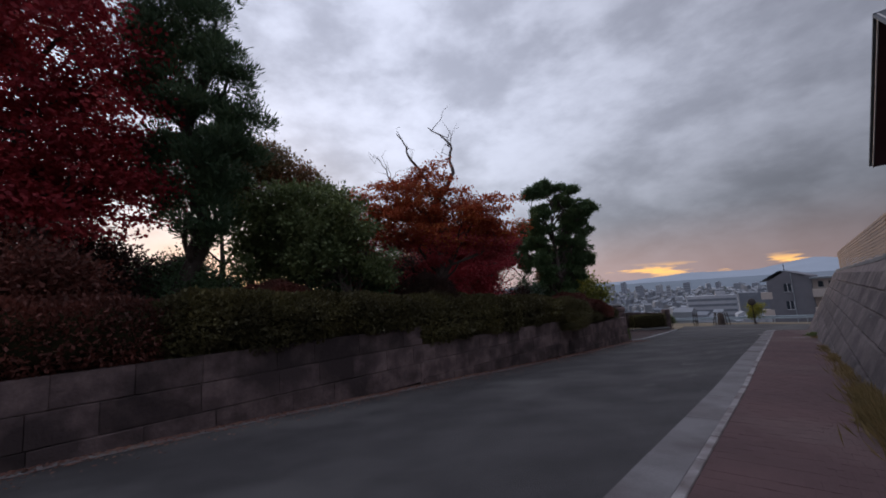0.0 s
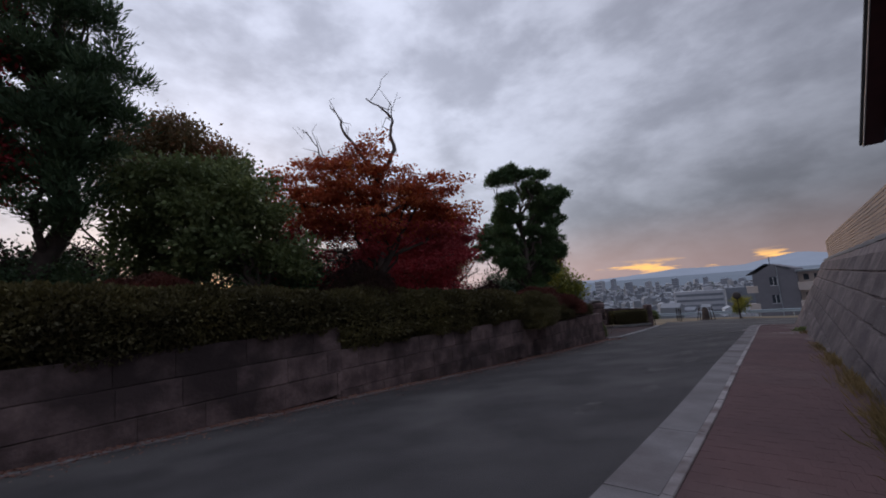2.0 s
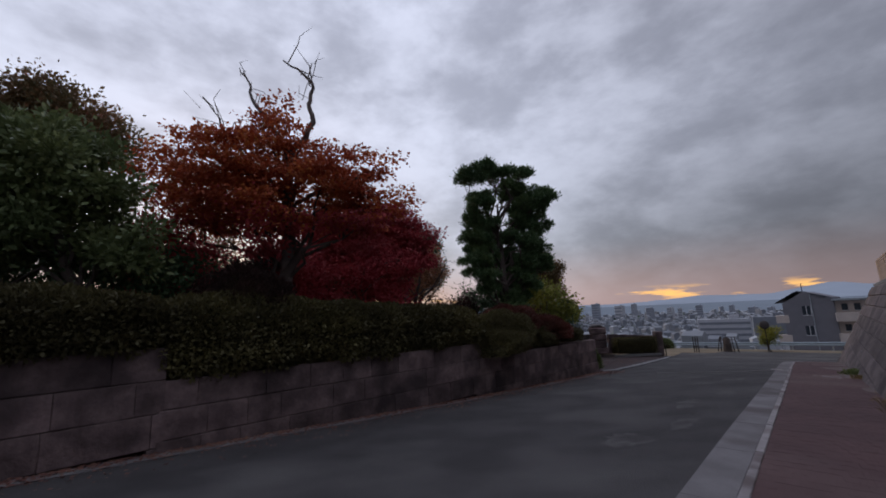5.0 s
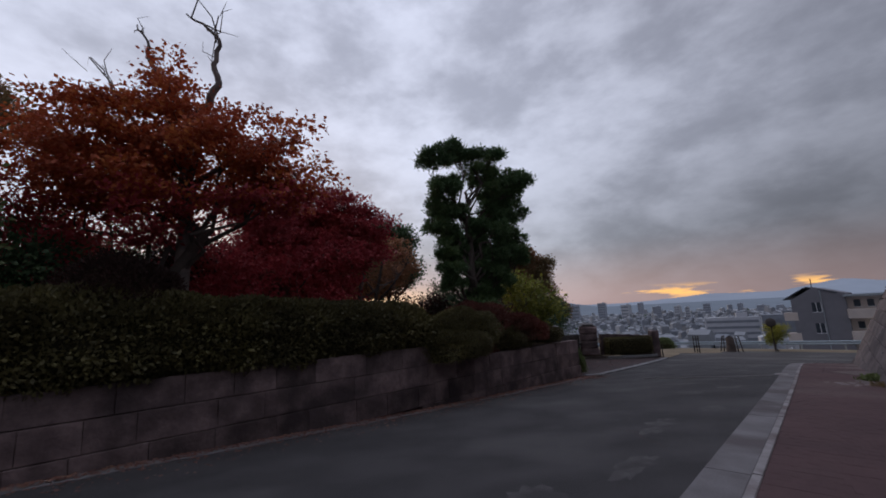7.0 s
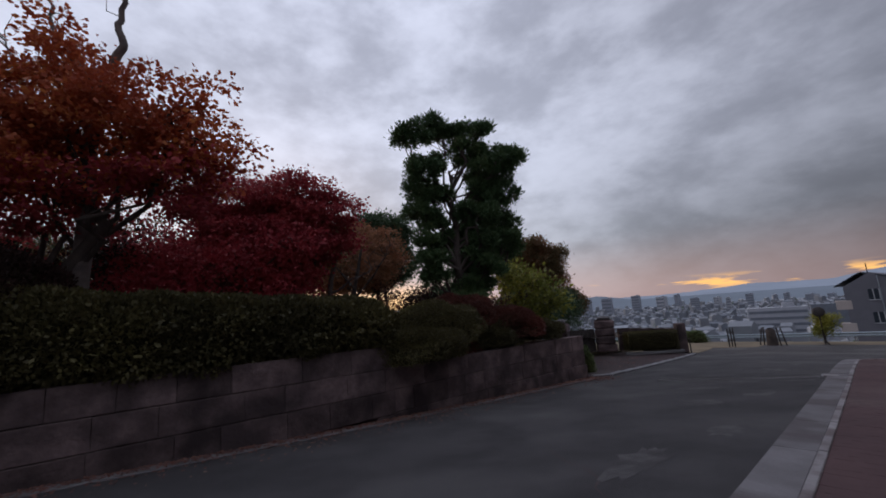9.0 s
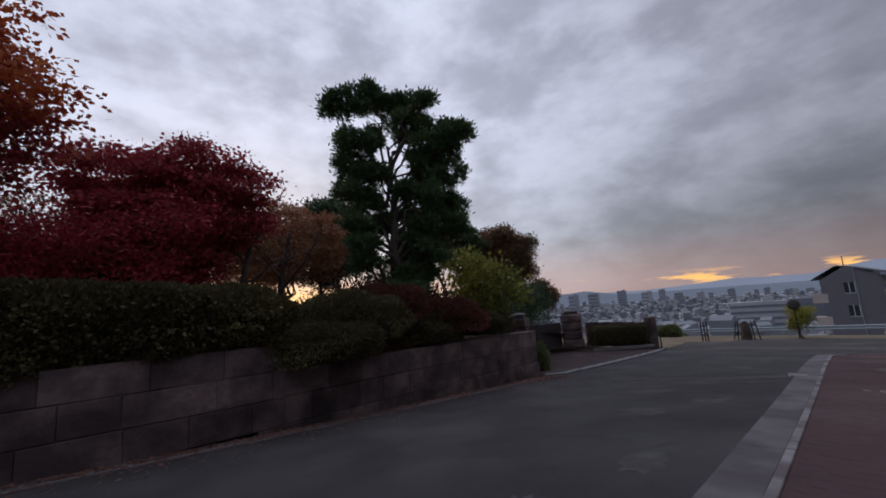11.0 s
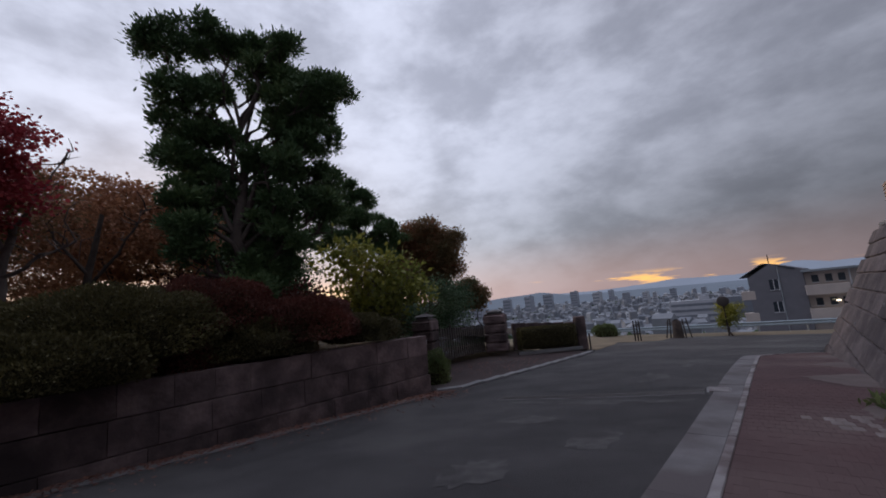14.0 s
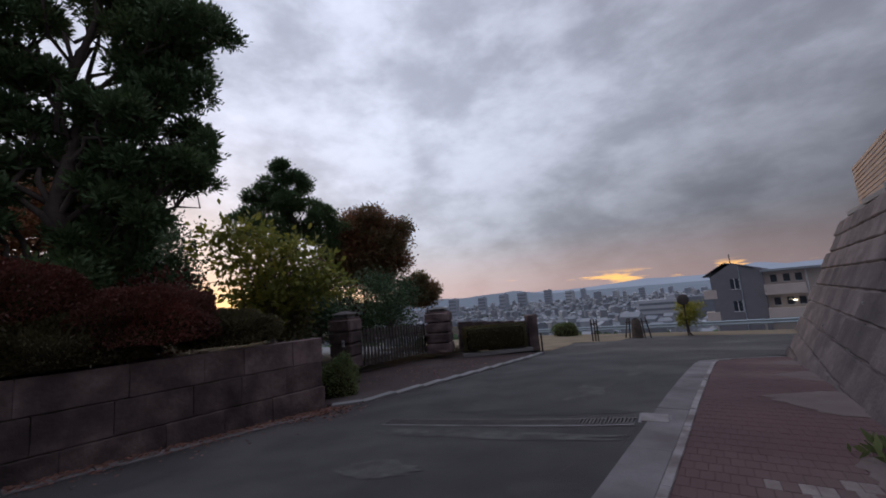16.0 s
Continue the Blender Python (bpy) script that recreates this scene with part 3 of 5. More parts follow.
# pale cement patches in the pavement near the wall
for y0, y1, w in ((27.9, 29.6, 0.9), (30.8, 32.4, 0.6), (25.2, 26.6, 0.5), (21.0, 22.2, 0.3), (33.8, 35.2, 0.55)):
    g = random.Random(int(y0 * 10))
    vs, n = [], 14
    for i in range(n):
        y = y0 + (y1 - y0) * i / (n - 1)
        e = wall_x(y) - w * (0.25 + 0.75 * math.sin(math.pi * (i + 0.5) / n)) * g.uniform(0.8, 1.15)
        vs += [(e, y, float(kerb_z(y)) + 0.011), (wall_x(y) + 0.06, y, float(kerb_z(y)) + 0.014)]
    o = mesh_object("cement_patch", vs, [(2 * i, 2 * i + 1, 2 * i + 3, 2 * i + 2) for i in range(n - 1)], CEMENT)
    tagged(o, "pale cement repair patch in the red pavement", "pavement", kind="structure")

# small concrete cover in the gutter where the kerb steps aside
cover = thing("gutter_cover", "small square concrete cover set in the gutter", "drain cover", (-0.52, 27.1, float(kerb_z(27.1)) - 0.005), 4)
boxed("lid", (0, 0, 0), (0.30, 0.34, 0.05), KERBSTONE, cover, 0.008)
boxed("rim", (0, 0, -0.012), (0.36, 0.40, 0.045), CONCRETE, cover, 0.008)

# ---- stone wall on the left ----
TOPS = ((-12.0, 1.25), (0.1, 0.50), (9.95, -0.12), (18.97, -0.63))   # each top level begins at this y


def wall_top(y):
    top = 1.25
    for y0, z in TOPS:
        if y >= y0:
            top = z
    return top


WALL_END = 27.7
arc_y = [-12.0]
while arc_y[-1] < WALL_END:
    y = arc_y[-1]
    dx = (left_x(y + 0.05) - left_x(y)) / 0.05
    arc_y.append(y + 0.05 / math.hypot(1, dx) ** 1.0)
arc_len = np.linspace(0, 0.05 * (len(arc_y) - 1), len(arc_y))
LENGTH = arc_len[-1]


def along(s):
    """Plan point and the wall's direction at s metres along its face."""
    y = float(np.interp(s, arc_len, arc_y))
    y2 = float(np.interp(s + 0.1, arc_len, arc_y)) if s + 0.1 < LENGTH else y + 0.1
    x, x2 = float(left_x(y)), float(left_x(y2))
    return x, y, math.degrees(math.atan2(y2 - y, x2 - x))


wall_left = thing("wall_left", "low stepped wall of dark weathered granite blocks", "wall", kind="structure")
core_v, core_f = [], []
ss = np.linspace(0, LENGTH - 0.05, 140)
for s in ss:
    x, y, a = along(s)
    nx, ny = -math.sin(radians(a)), math.cos(radians(a))
    zt, zb = wall_top(y) - 0.03, float(ground(x, y)) - 0.3
    core_v += [(x + nx * 0.12, y + ny * 0.12, zb), (x + nx * 0.17, y + ny * 0.17, zt), (x + nx * 0.6, y + ny * 0.6, zt), (x + nx * 0.6, y + ny * 0.6, zb)]
for i in range(len(ss) - 1):
    core_f += [(4 * i + k, 4 * i + (k + 1) % 4, 4 * i + 4 + (k + 1) % 4, 4 * i + 4 + k) for k in range(4)]
core_f += [(0, 1, 2, 3), tuple(4 * (len(ss) - 1) + k for k in (3, 2, 1, 0))]
mesh_object("core", core_v, core_f, MORTAR, wall_left)

GBLOCKS = [block_mesh("stone_block", 1.0, 0.34, 0.56, GRANITE, 50 + s, 0.007, 0.010) for s in range(8)]
rg = random.Random(33)
for course in range(8):
    s = 0.1 + rg.uniform(0, 0.5)
    while s < LENGTH - 0.15:
        x, y, a = along(s)
        top = wall_top(y)
        w = rg.uniform(0.55, 1.25) * (1.45 if y < 9 else 1.15)
        w = min(w, LENGTH - s)
        xm, ym, am = along(min(s + w / 2, LENGTH - 0.05))
        edge = [y0 for y0, _ in TOPS if y + 0.03 < y0 < along(min(s + w, LENGTH - 0.02))[1]]
        if edge:                                  # end the block at a step of the top
            se = float(np.interp(edge[0], arc_y, arc_len))
            w = se - s
            xm, ym, am = along(s + w / 2)
        h = 0.54 if y >= 9.9 else 0.60
        zt = wall_top(y + 0.03) - course * h
        if zt > float(ground(xm, ym)) + 0.06:
            o = new("stone_block", GBLOCKS[rg.randrange(8)])
            o.parent = wall_left
            flip = 180 if rg.random() < 0.5 else 0
            depth = 0.06 * max(0.0, 1.5 - zt + float(ground(xm, ym)))
            nx, ny = -math.sin(radians(am)), math.cos(radians(am))
            k = 0.14 - depth + rg.uniform(-0.015, 0.015)
            lap = 0.10 if edge else 0.0           # the stones of a step run on behind their neighbours
            ux, uy = math.cos(radians(am)) * lap / 2, math.sin(radians(am)) * lap / 2
            o.matrix_world = pose(xm + nx * k + ux, ym + ny * k + uy, zt - h / 2, 0, 0, am) @ Matrix.Diagonal((w + lap - 0.004, 1, (h - 0.013) / 0.56, 1))
        s += w

# concrete channel and fallen leaves along the foot of the stone wall
channel = thing("wall_foot_channel", "narrow concrete channel strewn with fallen leaves", "gutter", kind="structure")
s = 0.4
LIP = slab_mesh("channel_lip", 0.05, 0.9, 0.10, GUTTER)
CH = slab_mesh("channel_slab", 0.30, 0.9, 0.10, CONCRETE)
while s < LENGTH - 0.3:
    x, y, a = along(s)
    nx, ny = math.sin(radians(a)), -math.cos(radians(a))
    o = new("slab", CH)
    o.parent = channel
    xx, yy = x + nx * 0.42, y + ny * 0.42
    x2, y2, _ = along(min(s + 0.5, LENGTH))
    tilt = math.degrees(math.atan2(float(ground(x2, y2)) - float(ground(x, y)), 0.5))
    o.matrix_world = pose(xx, yy, float(ground(xx, yy)) + 0.02, 0, 0, a - 90) @ pose(0, 0, 0, tilt, 0, 0)
    lip = new("edge_strip", LIP)
    lip.parent = channel
    xx, yy = x + nx * 0.60, y + ny * 0.60
    lip.matrix_world = pose(xx, yy, float(ground(xx, yy)) + 0.02, 0, 0, a - 90) @ pose(0, 0, 0, tilt, 0, 0)
    s += 0.9
rl = np.random.default_rng(5)
at = []
for i in range(11000):
    s = rl.uniform(0, LENGTH)
    x, y, a = along(s)
    nx, ny = math.sin(radians(a)), -math.cos(radians(a))
    d = 0.12 + abs(rl.normal(0, 0.24)) + (0.1 if rl.random() < 0.9 else rl.uniform(0, 1.4))
    xx, yy = x + nx * d, y + ny * d
    at.append((xx, yy, float(ground(xx, yy)) + (0.032 if d < 0.6 else 0.012)))
q = leaf_quads(rl, np.array(at), np.tile((1.0, 0, 0.05), (len(at), 1)) * rl.choice([-1, 1], (len(at), 1)), 0.075, 0.75, 0.8)
q[:, :, 2] = np.array(at)[:, None, 2] + (q[:, :, 2] - np.array(at)[:, None, 2]) * 0.25 + 0.004
tagged(quads_mesh("fallen_leaves", q, L_FALLEN), "fallen brown and red leaves along the wall foot", "leaves", kind="stuff")


def garden_z(x, y):
    back = np.clip(left_x(y) - x, 0, 40)
    return float(np.interp(y, (-12, -1, 1, 9, 11, 18, 20, 27, 40), (1.1, 1.1, 0.38, 0.38, -0.22, -0.25, -0.75, -0.8, -1.9)) + 0.03 * min(back, 8))


gv, gf = [], []
gys = np.linspace(-12, 44, 60)
for y in gys:
    for k in np.linspace(0, 1, 14):
        x = (left_x(y) - 0.30 if y < 28.0 else -10.4) - k * 26
        gv.append((x, y, garden_z(x, y) - (6.0 if k == 1 else 0) + rg.uniform(-0.04, 0.04)))
for j in range(59):
    gf += [(j * 14 + i, j * 14 + i + 1, (j + 1) * 14 + i + 1, (j + 1) * 14 + i) for i in range(13)]
tagged(mesh_object("garden_ground", gv, gf, SOIL, smooth=True), "dark garden soil behind the stone wall", "ground", kind="structure")


# ---- plants ----
def clumps_in(rng, lobes, per_lobe):
    """Points spread through flattened balls, mostly near their skins."""
    out = []
    for cx, cy, cz, r, h in lobes:
        k = max(3, int(per_lobe * r * r))
        d = unit(rng.normal(0, 1, (k, 3)))
        rad = rng.uniform(0.35, 1.0, (k, 1)) ** 0.6
        out.append(np.array([cx, cy, cz]) + d * rad * np.array([r, r, h]))
    return np.concatenate(out)


def tree(name, label, base, lobes, foliage, bark, seed, style="broad", leaves=16000, size=0.1, trunk_r=0.16, per_lobe=16, spread=0.3, lean=(0, 0), twigs=True, limb_stop=0.35, lower=None, below=0.0):
    rng = np.random.default_rng(seed)
    bx, by = base
    bz = garden_z(bx, by) if by < 40 else float(ground(bx, by))
    t = thing(name, label, "tree", (bx, by, bz))
    lob = [(x, y, z - bz, r, h) for x, y, z, r, h in lobes]
    cs = clumps_in(rng, lob, per_lobe)
    top = max(l[2] for l in lob)
    mid = np.mean([[l[0], l[1]] for l in lob], axis=0)
    head = np.array([mid[0] * 0.8 + lean[0], mid[1] * 0.8 + lean[1], top * 0.92])
    spine = bent(rng, (0, 0, -0.25), head, 9, 0.35)
    rad = trunk_r * np.linspace(1.15, 0.18, 9)
    tubes_mesh("trunk", [(spine, rad, 9)], bark, t)
    for cx, cy, cz, r, h in lob:
        lo = max(0.2, (cz - 0.5 * r) / max(top, 0.1) - 0.18)
        i = min(max(lo, limb_stop) * 8, 7.2)
        a = spine[int(i)] + (spine[int(i) + 1] - spine[int(i)]) * (i % 1)
        end = np.array([cx, cy, cz])
        lr = trunk_r * 0.42 * (1 - 0.5 * i / 8)
        way = bent(rng, a, end, 6, 0.45, 0.08 * r)
        limbs = [(way, np.linspace(lr, lr * 0.35, 6), 6)]
        if twigs:
            near = cs[np.argsort(((cs - end) ** 2).sum(1))[:7]]
            for c in near:
                limbs.append((bent(rng, way[rng.integers(3, 6)], c, 4, 0.4), np.linspace(lr * 0.35, 0.008, 4), 4))
        tubes_mesh("limb", limbs, bark, t)
    pick = rng.integers(0, len(cs), leaves)
    flat = {"tuft": 0.7, "broad": 0.75, "layered": 0.32, "needle": 0.6}[style]
    at = cs[pick] + rng.normal(0, 1, (leaves, 3)) * np.array([spread, spread, spread * flat])
    if style == "needle":
        axis = unit(at - cs[pick]) * 0.8 + np.array([0, 0, 0.75])
        q = leaf_quads(rng, at, axis, size, 0.20, 0.35)
    elif style == "tuft":
        axis = unit(at - cs[pick]) + np.array([0, 0, 0.55])
        q = leaf_quads(rng, at, axis, size, 0.34, 0.35)
    elif style == "layered":
        axis = unit((at - cs[pick]) * np.array([1, 1, 0.3])) + np.array([0, 0, -0.15])
        q = leaf_quads(rng, at, axis, size, 0.75, 0.5)
    else:
        axis = unit(at - cs[pick]) + np.array([0, 0, 0.1])
        q = leaf_quads(rng, at, axis, size, 0.55, 0.6)
    if lower:
        down = cs[pick][:, 2] + bz < below + rng.normal(0, 0.3, leaves)
        quads_mesh("lower_crown", q[down], lower, t)
        q = q[~down]
    quads_mesh("crown", q, foliage, t)
    return t


litter = []
for i in range(9000):
    y = rl.uniform(10.0, 27.4)
    x = float(left_x(y)) - 0.25 - abs(rl.normal(0, 0.8))
    litter.append((x, y, garden_z(x, y) + 0.03))
for i in range(420):
    x, y = -6.9 + rl.normal(0, 0.4), 27.4 + rl.normal(0, 0.5)
    if x > float(left_x(y)) + 0.1:
        litter.append((x, y, float(ground(x, y)) + 0.025))
for i in range(420):
    x, y = rl.uniform(-9.6, -6.9), rl.uniform(28.6, 35.5)
    litter.append((x, y, float(ground(x, y)) + 0.075))
litter = np.array(litter)
q = leaf_quads(rl, litter, np.tile((1.0, 0, 0.05), (len(litter), 1)) * rl.choice([-1, 1], (len(litter), 1)), 0.08, 0.7, 0.8)
q[:, :, 2] = litter[:, None, 2] + (q[:, :, 2] - litter[:, None, 2]) * 0.3 + 0.004
tagged(quads_mesh("leaf_litter", q, L_FALLEN), "brown leaf litter under the bushes and by the gate", "leaves", kind="stuff")

# cracks in the old asphalt near the grating
for k, (x, y, dx, dy, n) in enumerate(((-1.2, 25.2, -0.35, 0.25, 9), (-1.9, 24.3, 0.22, 0.30, 8), (-3.0, 25.6, -0.3, -0.12, 8), (-1.6, 22.0, -0.3, 0.1, 9), (-2.2, 19.2, 0.2, 0.35, 8), (-1.6, 16.0, -0.25, 0.3, 8), (-2.0, 12.5, 0.2, 0.3, 8))):
    g = random.Random(200 + k)
    vs = []
    for i in range(n):
        wdt = 0.006 * math.sin(math.pi * (i + 0.3) / n) + 0.003
        for sgn in (-1, 1):
            xx, yy = x + sgn * wdt, y + sgn * wdt * 0.4
            vs.append((xx, yy, float(ground(xx, yy)) + 0.004))
        x, y = x + dx * g.uniform(0.4, 1.1) + g.uniform(-0.1, 0.1), y + dy * g.uniform(0.4, 1.1) + g.uniform(-0.1, 0.1)
    o = mesh_object("road_crack", vs, [(2 * i, 2 * i + 1, 2 * i + 3, 2 * i + 2) for i in range(n - 1)], MORTAR)
    tagged(o, "dark crack in the worn asphalt", "road", kind="structure")

# worn, paler patches in the asphalt beside the gutter and a darker sealed strip above the grating
WORN = mat("scuffed_pale_asphalt", (0.135, 0.126, 0.126), (0.085, 0.079, 0.080), 5.0, 0.9, 1.0, 60, stain=(0.062, 0.057, 0.058), stain_at=(0.45, 0.60))
SEALED = mat("sealed_dark_asphalt", (0.058, 0.054, 0.056), (0.044, 0.041, 0.043), 3.0, 0.85, 0.8, 60)


def road_patch(x, y, rx, ry, material, seed, label):
    """A ragged flat patch that follows the road's surface."""
    g = random.Random(seed)
    rim = []
    for k in range(26):
        a, q = 2 * math.pi * k / 26, g.uniform(0.62, 1.12)
        rim.append((x + rx * q * math.cos(a), y + ry * q * math.sin(a)))
    verts = [(px, py, float(ground(px, py)) + 0.005) for px, py in rim] + [(x, y, float(ground(x, y)) + 0.006)]
    o = mesh_object("road_patch", verts, [(k, (k + 1) % 26, 26) for k in range(26)], material)
    return tagged(o, label, "road", kind="structure")


for k, (x, y, rx, ry) in enumerate(((-2.5, 9.2, 0.22, 0.5), (-1.9, 10.8, 0.16, 0.35), (-2.2, 13.6, 0.35, 0.5), (-1.7, 15.0, 0.2, 0.6), (-2.0, 17.6, 0.3, 0.8), (-1.5, 19.6, 0.22, 0.5), (-2.4, 22.4, 0.4, 0.5),
                                     (-1.6, 23.8, 0.3, 0.6), (-3.0, 24.8, 0.6, 0.3), (-1.9, 29.5, 0.4, 1.2), (-1.5, 33.0, 0.35, 1.4))):
    road_patch(x, y, rx, ry, WORN, 300 + k, "pale scuffed patch in the worn asphalt")
road_patch(-2.6, 26.25, 2.1, 0.22, WORN, 320, "pale scuffed strip before the drain grating")
road_patch(-2.2, 27.55, 1.6, 0.22, SEALED, 321, "dark sealed strip behind the drain grating")

# lobes: offset east and north of the foot, height of the middle, radius, half height
tree("maple_tree", "large maple with deep red autumn foliage", (-15.0, 1.6),
     ((-0.75, -1.72, 9.92, 2.44, 1.61), (0.37, 0.21, 8.86, 2.13, 1.5), (-1.14, -1.75, 7.95, 2.65, 1.75), (0.46, 0.76, 7.06, 1.81, 1.49), (-0.73, -0.62, 6.18, 2.84, 1.62), (0.9, 1.5, 5.87, 1.25, 1.21), (-1.36, -1.32, 4.95, 2.67, 1.4), (0.08, 0.76, 4.77, 2.26, 1.29), (-0.21, -1.12, 10.61, 2.3, 1.2), (-2.49, -3.47, 7.5, 2.09, 2.82), (-1.0, -2.56, 12.05, 2.13, 1.3)),
     L_RED, BARK, 1, style="layered", leaves=66000, size=0.135, trunk_r=0.2, per_lobe=14, spread=0.3)
tree("conifer_tree", "tall dark green conifer with dense upright sprays", (-14.0, 4.7),
     ((0.61, -0.6, 10.3, 1.44, 1.1), (1.44, 0.48, 9.01, 0.87, 0.72), (0.32, -0.54, 8.64, 1.36, 1.19), (0.72, 0.14, 7.11, 1.46, 1.14), (1.43, 0.75, 7.35, 0.78, 0.62), (0.25, -0.09, 5.8, 1.41, 1.08), (0.96, 0.45, 6.05, 1.11, 0.8), (0.34, 0.12, 4.41, 1.14, 0.9), (0.8, -0.73, 12.12, 1.52, 1.18), (0.7, -1.27, 14.28, 1.1, 1.18), (0.12, -1.08, 10.01, 0.87, 0.96)),
     L_PINEDARK, BARK, 2, style="needle", leaves=70000, size=0.19, trunk_r=0.26, per_lobe=20, spread=0.18, limb_stop=0.15)
tree("garden_tree", "thin tree with brownish green autumn leaves", (-17.0, 9.0),
     ((-0.03, -0.49, 8.19, 1.07, 0.63), (-0.61, -0.96, 7.46, 1.37, 0.91), (0.66, 0.19, 7.29, 1.13, 0.61), (1.16, 0.73, 6.67, 0.85, 0.43), (-1.37, -1.56, 6.99, 1.41, 1.03)),
     L_RUSSET, BARK, 3, leaves=17600, size=0.134, trunk_r=0.15, per_lobe=22, spread=0.25)
tree("camellia_tree", "broad evergreen tree with glossy green leaves", (-11.9, 9.0),
     ((-1.62, -1.72, 4.96, 1.36, 0.78), (-0.69, -0.89, 4.76, 1.31, 0.84), (-2.32, -2.24, 4.37, 1.23, 1.0), (-1.07, -1.14, 3.87, 1.57, 0.94), (0.22, -0.1, 4.12, 1.11, 0.81), (0.58, 0.34, 3.22, 0.94, 0.8), (-0.47, -0.51, 3.03, 1.37, 0.83), (0.86, 0.64, 2.7, 0.7, 0.62), (-2.08, -1.83, 2.99, 1.38, 0.88)),
     L_GREEN, BARK, 4, leaves=38000, size=0.14, trunk_r=0.16, per_lobe=11, spread=0.2)
tree("maple_tree", "orange autumn maple with dead bare branches on top", (-11.0, 13.3),
     ((-2.05, -2.21, 5.38, 1.37, 0.85), (-1.14, -1.51, 5.77, 1.31, 0.95), (-0.05, -0.66, 6.31, 1.15, 1.05), (-0.41, -0.85, 5.35, 1.50, 1.05), (0.57, -0.12, 5.54, 0.89, 0.77), (1.17, 0.39, 4.80, 1.21, 0.88), (1.94, 1.0, 4.93, 1.20, 0.74), (2.35, 1.42, 4.39, 0.98, 0.74), (-1.13, -1.32, 4.59, 1.77, 1.07), (0.55, 0.03, 4.05, 1.66, 1.01), (-0.33, -0.51, 3.50, 1.48, 1.04), (1.66, 0.97, 3.65, 1.20, 0.87), (-1.67, -1.63, 3.65, 1.32, 1.10)),
     L_ORANGE, BARK, 5, style="layered", leaves=44000, size=0.1, trunk_r=0.2, per_lobe=13, spread=0.22, lower=L_CRIMSON, below=3.7)
tree("maple_tree", "spreading maple with crimson autumn leaves", (-12.3, 18.6),
     ((-1.65, -1.74, 4.65, 1.57, 0.88), (-0.73, -0.66, 4.53, 1.24, 0.95), (-0.04, -0.06, 4.88, 1.21, 0.69), (0.56, 0.59, 4.38, 1.06, 0.67), (-1.19, -1.1, 3.69, 1.75, 0.97), (-0.27, -0.07, 3.42, 1.65, 0.92), (-1.73, -1.49, 2.85, 1.79, 1.00), (-0.74, -0.35, 2.52, 1.68, 0.94), (0.41, 0.66, 3.40, 0.96, 0.78), (-2.04, -2.03, 3.80, 1.11, 1.03)),
     L_CRIMSON, BARK, 6, style="layered", leaves=60000, size=0.105, trunk_r=0.16, per_lobe=19, spread=0.26)
tree("maple_tree", "maple with thinning brown and orange leaves", (-16.5, 23.4),
     ((-1.46, -1.48, 5.04, 1.76, 1.21), (-0.17, -0.02, 4.59, 1.80, 0.94), (0.77, 0.92, 4.06, 1.25, 0.89), (-0.87, -0.61, 3.93, 2.18, 1.15), (0.53, 0.77, 3.27, 1.57, 0.90), (-1.7, -1.52, 3.38, 1.94, 1.01), (-0.17, 0.2, 2.73, 2.10, 0.92), (-2.51, -2.47, 4.01, 1.49, 1.92)),
     L_BROWN, PALEBARK, 7, style="layered", leaves=46000, size=0.11, trunk_r=0.13, per_lobe=22, spread=0.26)
tree("pine_tree", "tall clipped evergreen with dark cloud shaped tufts", (-10.3, 23.5),
     ((-0.26, -1.33, 7.32, 0.6, 0.41), (-0.03, -0.56, 7.73, 0.61, 0.42), (-0.08, 0.44, 7.87, 0.58, 0.39), (0.54, 0.93, 7.81, 0.57, 0.39), (1.28, 1.08, 7.65, 0.42, 0.29), (0.6, 0.77, 6.92, 0.65, 0.44), (1.12, 1.49, 6.92, 0.56, 0.38), (1.84, 1.8, 6.44, 0.63, 0.43), (1.73, 2.5, 6.8, 0.4, 0.27), (-0.16, -1.06, 6.03, 0.64, 0.44), (0.01, -0.19, 6.45, 0.48, 0.32), (0.92, 1.31, 6.13, 0.68, 0.46), (1.51, 1.85, 5.87, 0.54, 0.37), (-0.46, -0.63, 5.33, 0.72, 0.49), (-0.2, 0.13, 5.31, 0.48, 0.32), (0.56, 1.56, 5.44, 0.79, 0.54), (1.59, 1.72, 5.04, 0.59, 0.4), (-0.62, -0.8, 4.44, 0.61, 0.42), (-0.33, -0.17, 4.3, 0.56, 0.38), (0.68, 0.64, 4.45, 0.52, 0.35), (1.37, 1.04, 4.16, 0.63, 0.43), (1.14, 2.25, 4.02, 0.61, 0.42), (1.85, 2.01, 3.4, 0.39, 0.27), (-0.22, -0.76, 3.48, 0.62, 0.42), (-0.35, 0.18, 3.38, 0.53, 0.36), (0.52, 0.9, 3.58, 0.61, 0.42), (1.07, 1.42, 3.2, 0.7, 0.48), (1.35, 2.18, 3.06, 0.41, 0.28), (0.09, -0.78, 2.59, 0.57, 0.39), (0.3, 0.82, 2.67, 0.67, 0.46), (0.92, 1.08, 2.27, 0.66, 0.45), (0.02, -0.77, 2.03, 0.45, 0.31), (0.23, 0.64, 1.83, 0.66, 0.45), (0.36, 1.27, 1.6, 0.62, 0.42), (0.66, 0.46, 1.04, 0.58, 0.39)),
     L_PINE, BARK, 8, style="tuft", leaves=130000, size=0.13, trunk_r=0.2, per_lobe=40, spread=0.11, limb_stop=0.2)
